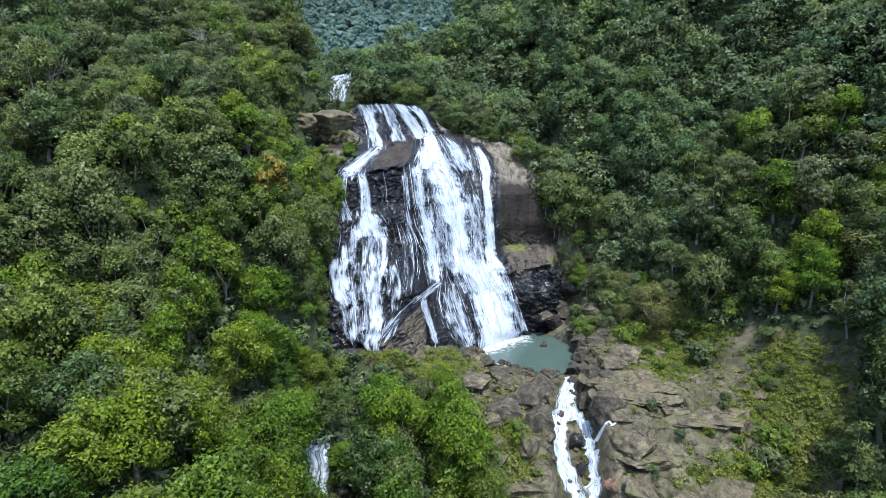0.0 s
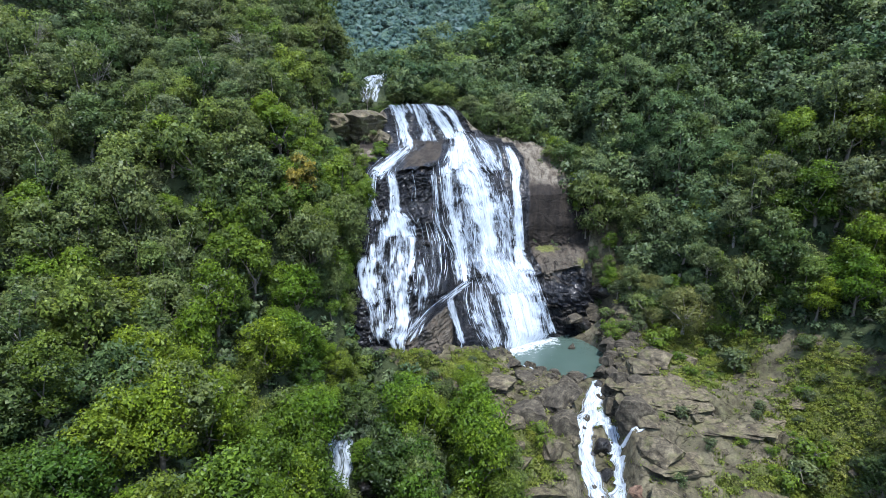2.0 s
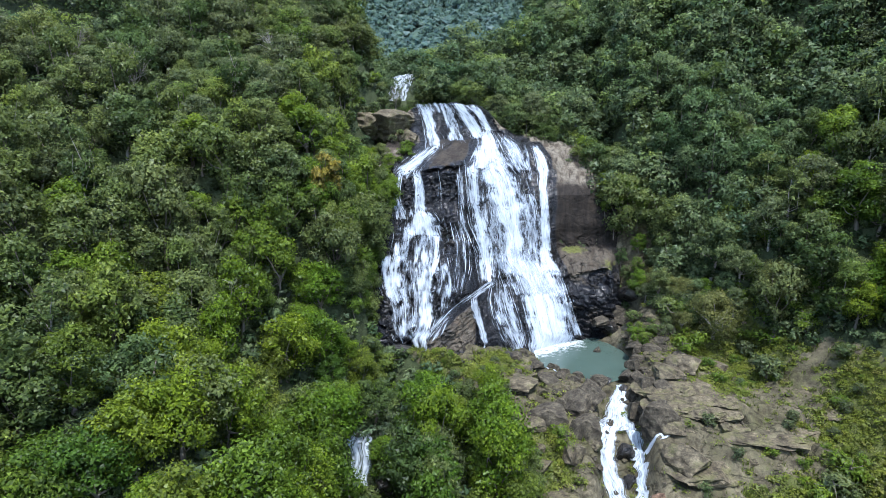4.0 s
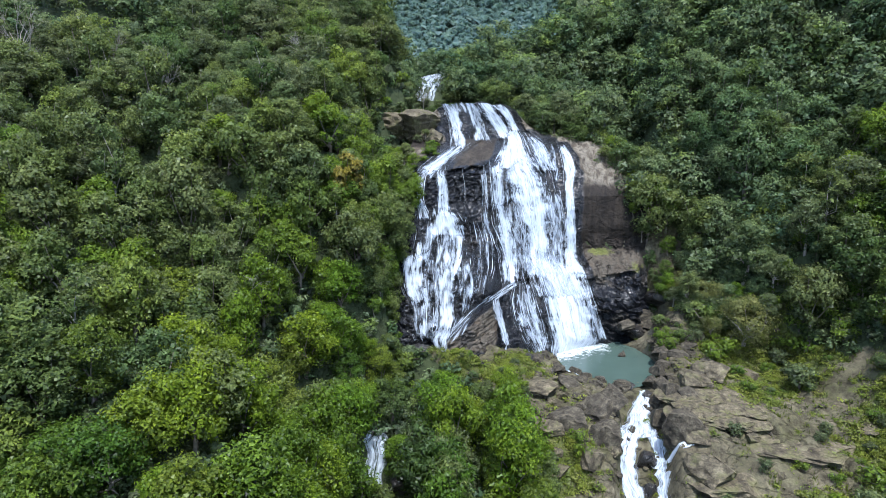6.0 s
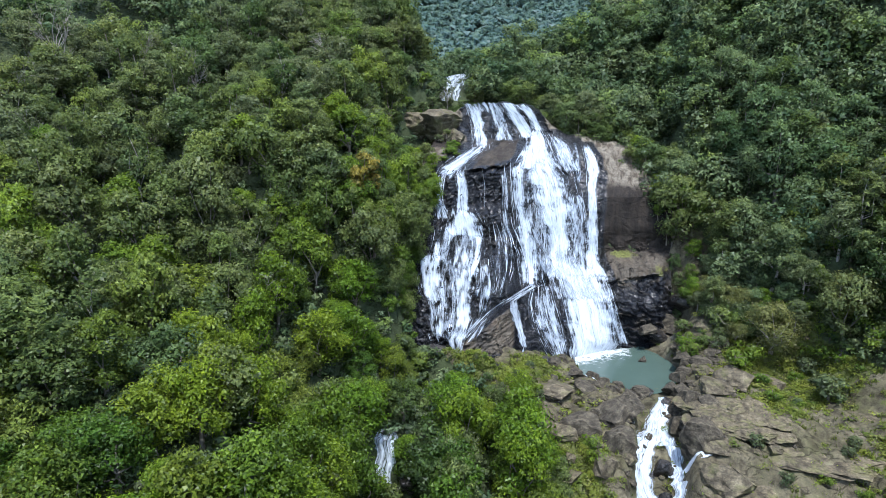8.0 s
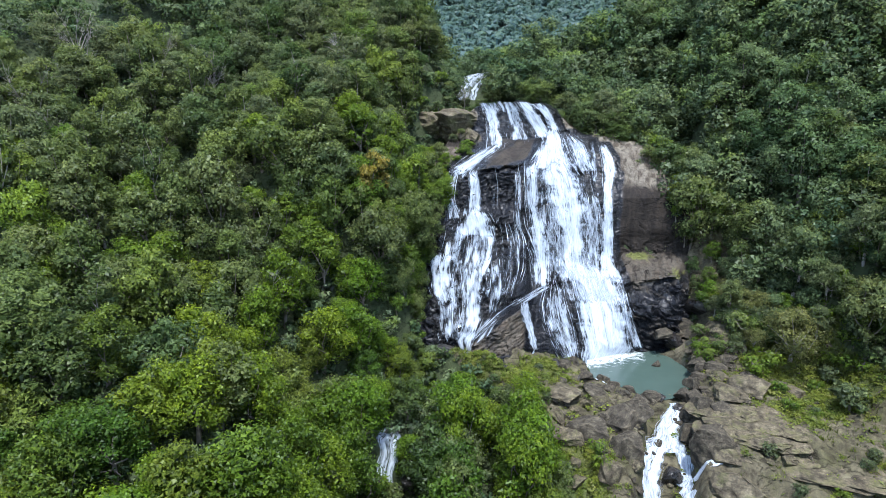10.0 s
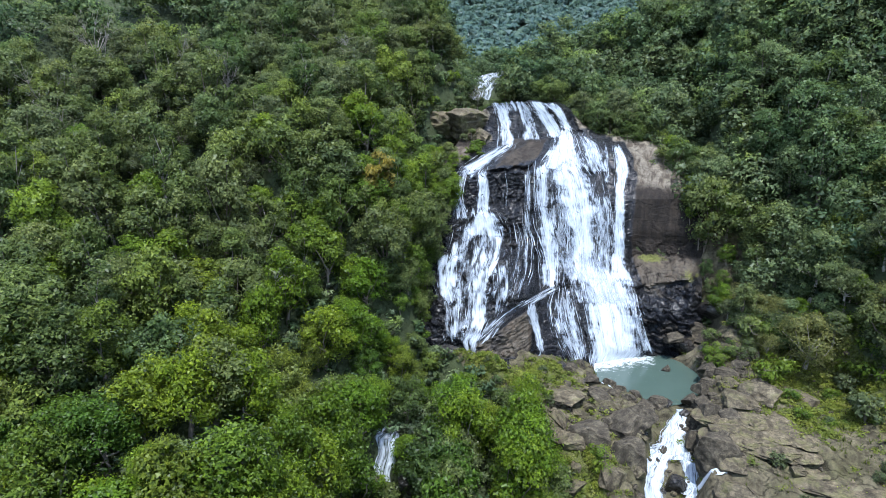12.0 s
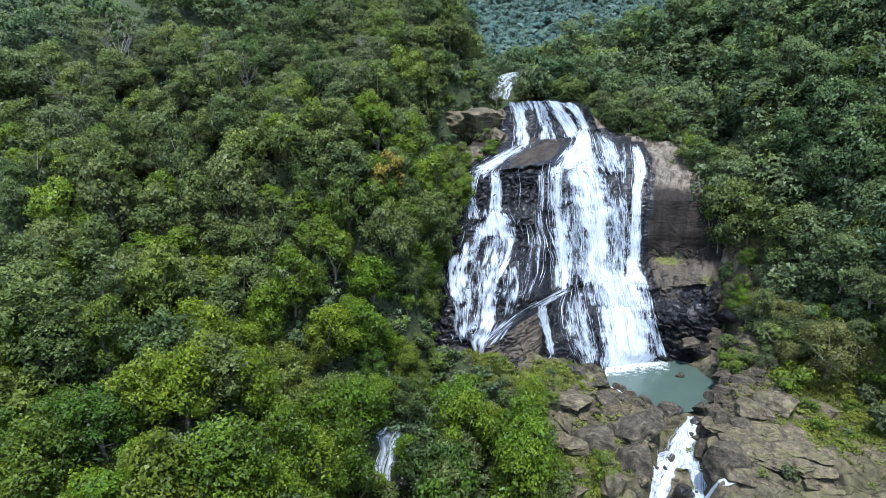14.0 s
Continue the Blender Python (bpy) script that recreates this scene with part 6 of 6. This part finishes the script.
# the outcrop beside the lip, and blocks on the ledges
put_wall_rock("brown", -22.8, 140.2, 5.6, 4.4, 70)
put_wall_rock("brown", -25.0, 139.5, 4.0, 3.4, 10)
for k in range(6):
    q = np.random.RandomState(950 + k)
    put_wall_rock(("wet", "dark")[k % 2], q.uniform(18.5, 29), q.uniform(123.5, 131), q.uniform(4, 9), q.uniform(1.6, 3.0), q.uniform(-30, 30), 0.7)
put_wall_rock("wet", -10.2, 122.0, 2.2, 1.6, 15)


def put_boss(x, y, z, w, d, h, tip, turn, label="grey-brown cracked rock boss between the streams", me=BLOCKS["slab"][2]):
    """A great broken block that leans against the foot of the wall."""
    ob = new("rock_boss", me)
    ob.matrix_world = pose(x, y, z, 0, tip, turn) @ Matrix.Diagonal((w / me["span"][0], d / me["span"][1], h / me["span"][2], 1))
    return tagged(ob, label, "rock", "boulders")


put_boss(-18.6, 100.6, 3.2, 7.4, 4.4, 4.0, 0, 8, "black wet boulder at the foot of the falls", BLOCKS["wet"][0])
put_boss(-1.6, 107.0, 0.2, 6.0, 5.0, 3.6, -10, 30)
put_boss(-28.8, 143.5, 45.6, 15.0, 12.0, 10.2, -4, 12, "brown rock outcrop that overhangs beside the lip of the falls", BLOCKS["outcrop"][0])
put_boss(-34.6, 141.5, 45.6, 10.0, 9.0, 8.0, -10, -20, "brown rock outcrop that overhangs beside the lip of the falls", BLOCKS["outcrop"][1])
for x, y, z, k, q in ((-32.5, 143.0, 53.0, 2, 1.0), (-35.0, 141.0, 51.6, 2, 1.2), (-37.0, 140.0, 50.0, 0, 1.4), (-29.2, 147.0, 53.4, 2, 0.8), (-27.0, 137.2, 45.0, 2, 0.9), (-25.0, 137.8, 46.5, 0, 0.8)):
    copy_thing(SHRUBS[k], pose(x, y, z, 0, 0, 33 * x) @ Matrix.Diagonal((q, q, q, 1)))
# Dark rock is set here to give the hollow under the overhang its shade.
put_boss(-28.0, 147.5, 38.5, 14.0, 7.0, 12.0, 0, 6, "rock wall under the brown outcrop, dark rock standing for its shade", BLOCKS["dark"][1])
put_boss(-35.0, 147.0, 38.5, 9.0, 7.0, 12.0, 4, -14, "rock wall under the brown outcrop, dark rock standing for its shade", BLOCKS["dark"][2])
rs = np.random.RandomState(815)
for _ in range(26):
    put_shrub(rs.randint(3), rs.uniform(-35, -25), rs.uniform(125, 138), rs.uniform(0.8, 1.5), rs.uniform(0, 360))
for _ in range(9):
    x, y = rs.uniform(-24.6, -20.5), rs.uniform(127, 137)
    ob = put_shrub(1, x, y, rs.uniform(0.5, 0.9), rs.uniform(0, 360))
    ob.location.z = float(under_wall(np.float64(x), np.float64(y))) - 0.3
for _ in range(60):
    x, y = rs.uniform(-45, -24), rs.uniform(140, 176)
    if -40 < x < -27 and y > 158:
        continue
    put_shrub((0, 1, 2, 2)[rs.randint(4)], x, y, rs.uniform(0.9, 1.7), rs.uniform(0, 360))
for x, y, q in ((-37.5, 172, 1.4), (-35.0, 168, 1.6), (-32.5, 171, 1.3), (-30.0, 167, 1.6), (-33.5, 163, 1.5), (-28.5, 172, 1.3), (-37.0, 164, 1.6), (-30.5, 161, 1.4)):
    put_shrub(2 if q < 1.5 else 0, x, y, q, 29 * x)
# scrub along the brink behind the falls
for _ in range(70):
    x = rs.uniform(-6, 27)
    y = float(face_depth(x, wall_top(x))) + rs.uniform(4, 16)
    ob = put_shrub((0, 0, 2)[rs.randint(3)], x, y, rs.uniform(1.2, 2.4), rs.uniform(0, 360))
for k, (kind, x, y, z, w, d, h, tip, turn) in enumerate((
        ("wet", 32.5, 131.5, 7.0, 8.0, 6.0, 6.0, -12, -15),
        ("dark", 27.0, 129.5, 2.4, 9.0, 5.0, 5.4, -14, 8), ("wet", 22.4, 130.4, 7.6, 7.0, 4.0, 5.0, 12, 0), ("dark", 32.0, 128.0, 2.0, 7.0, 5.0, 4.0, 6, 25))):
    put_boss(x, y, z, w, d, h, tip, turn, "dark layered rock ledge beside the foot of the falls", BLOCKS[kind][k % 3])
put_rock("dark", 23.2, 117.4, 2.6, 3.4, 33, -0.1)

# ---- lesser falls ----
for x, y, w, h, turn in ((-23.4, 72.5, 3.6, 3.4, 10), (-14.6, 72.0, 4.2, 3.8, 60), (-23.0, 69.5, 3.0, 2.4, 100), (-13.8, 68.5, 3.4, 2.6, 30), (-19.6, 76.2, 4.4, 2.0, 80)):
    put_rock("wet", x, y, w, h, turn)
small_fall = tagged(new("small_waterfall"), "small white fall half hidden in green trees", "waterfall")
ribbon("lower_fall", small_fall, ((-20.6, 75.6, -17.8, 75.6), (-20.6, 74.0, -17.4, 74.0), (-20.2, 72.4, -16.8, 72.4), (-19.8, 71.0, -16.6, 71.0)), 0.66, 0.2)
for k, x, y, s in ((1, -19.6, 69.8, 1.8), (0, -17.0, 69.8, 1.7), (1, -18.4, 68.6, 1.7), (1, -15.2, 67.2, 1.6), (0, -21.6, 67.6, 1.8)):
    put_shrub(k, x, y, s, 40 * k + 11 * x)
for k, (x, y, s) in enumerate(((-23.2, 68.5, 0.8), (-23.8, 72.5, 0.8), (-12.6, 72.5, 0.75), (-16.0, 60.5, 0.5))):
    put_tree(LUSH_KIND[k % 4], x, y, s, 50 * k)
upper_fall = tagged(new("upper_waterfall"), "distant white fall above the cliff, behind trees", "waterfall")
ribbon("river_step", upper_fall, ((-41.5, 191, -29.0, 191), (-41.0, 188, -28.4, 188), (-40.0, 184, -28.6, 184), (-38.6, 180, -29.0, 180), (-37.0, 175, -30.2, 175)), 0.60, 0.4)
for k, (x, y, s) in enumerate(((-25.0, 176, 0.8), (-24.0, 170, 0.75), (-29.0, 163, 0.42), (-33.5, 160, 0.45), (-41, 183, 0.9), (-25.5, 184, 0.9))):
    put_tree(KINDS[k % 8], x, y, s, 70 * k)
put_tree(BARE_KIND[1], -32.5, 169.0, 0.75, 10)

for k, ob in enumerate(SHRUBS):
    ob.location = (-40 + 6 * k, -80, float(ground_height(-40 + 6 * k, -80)) - 0.2)
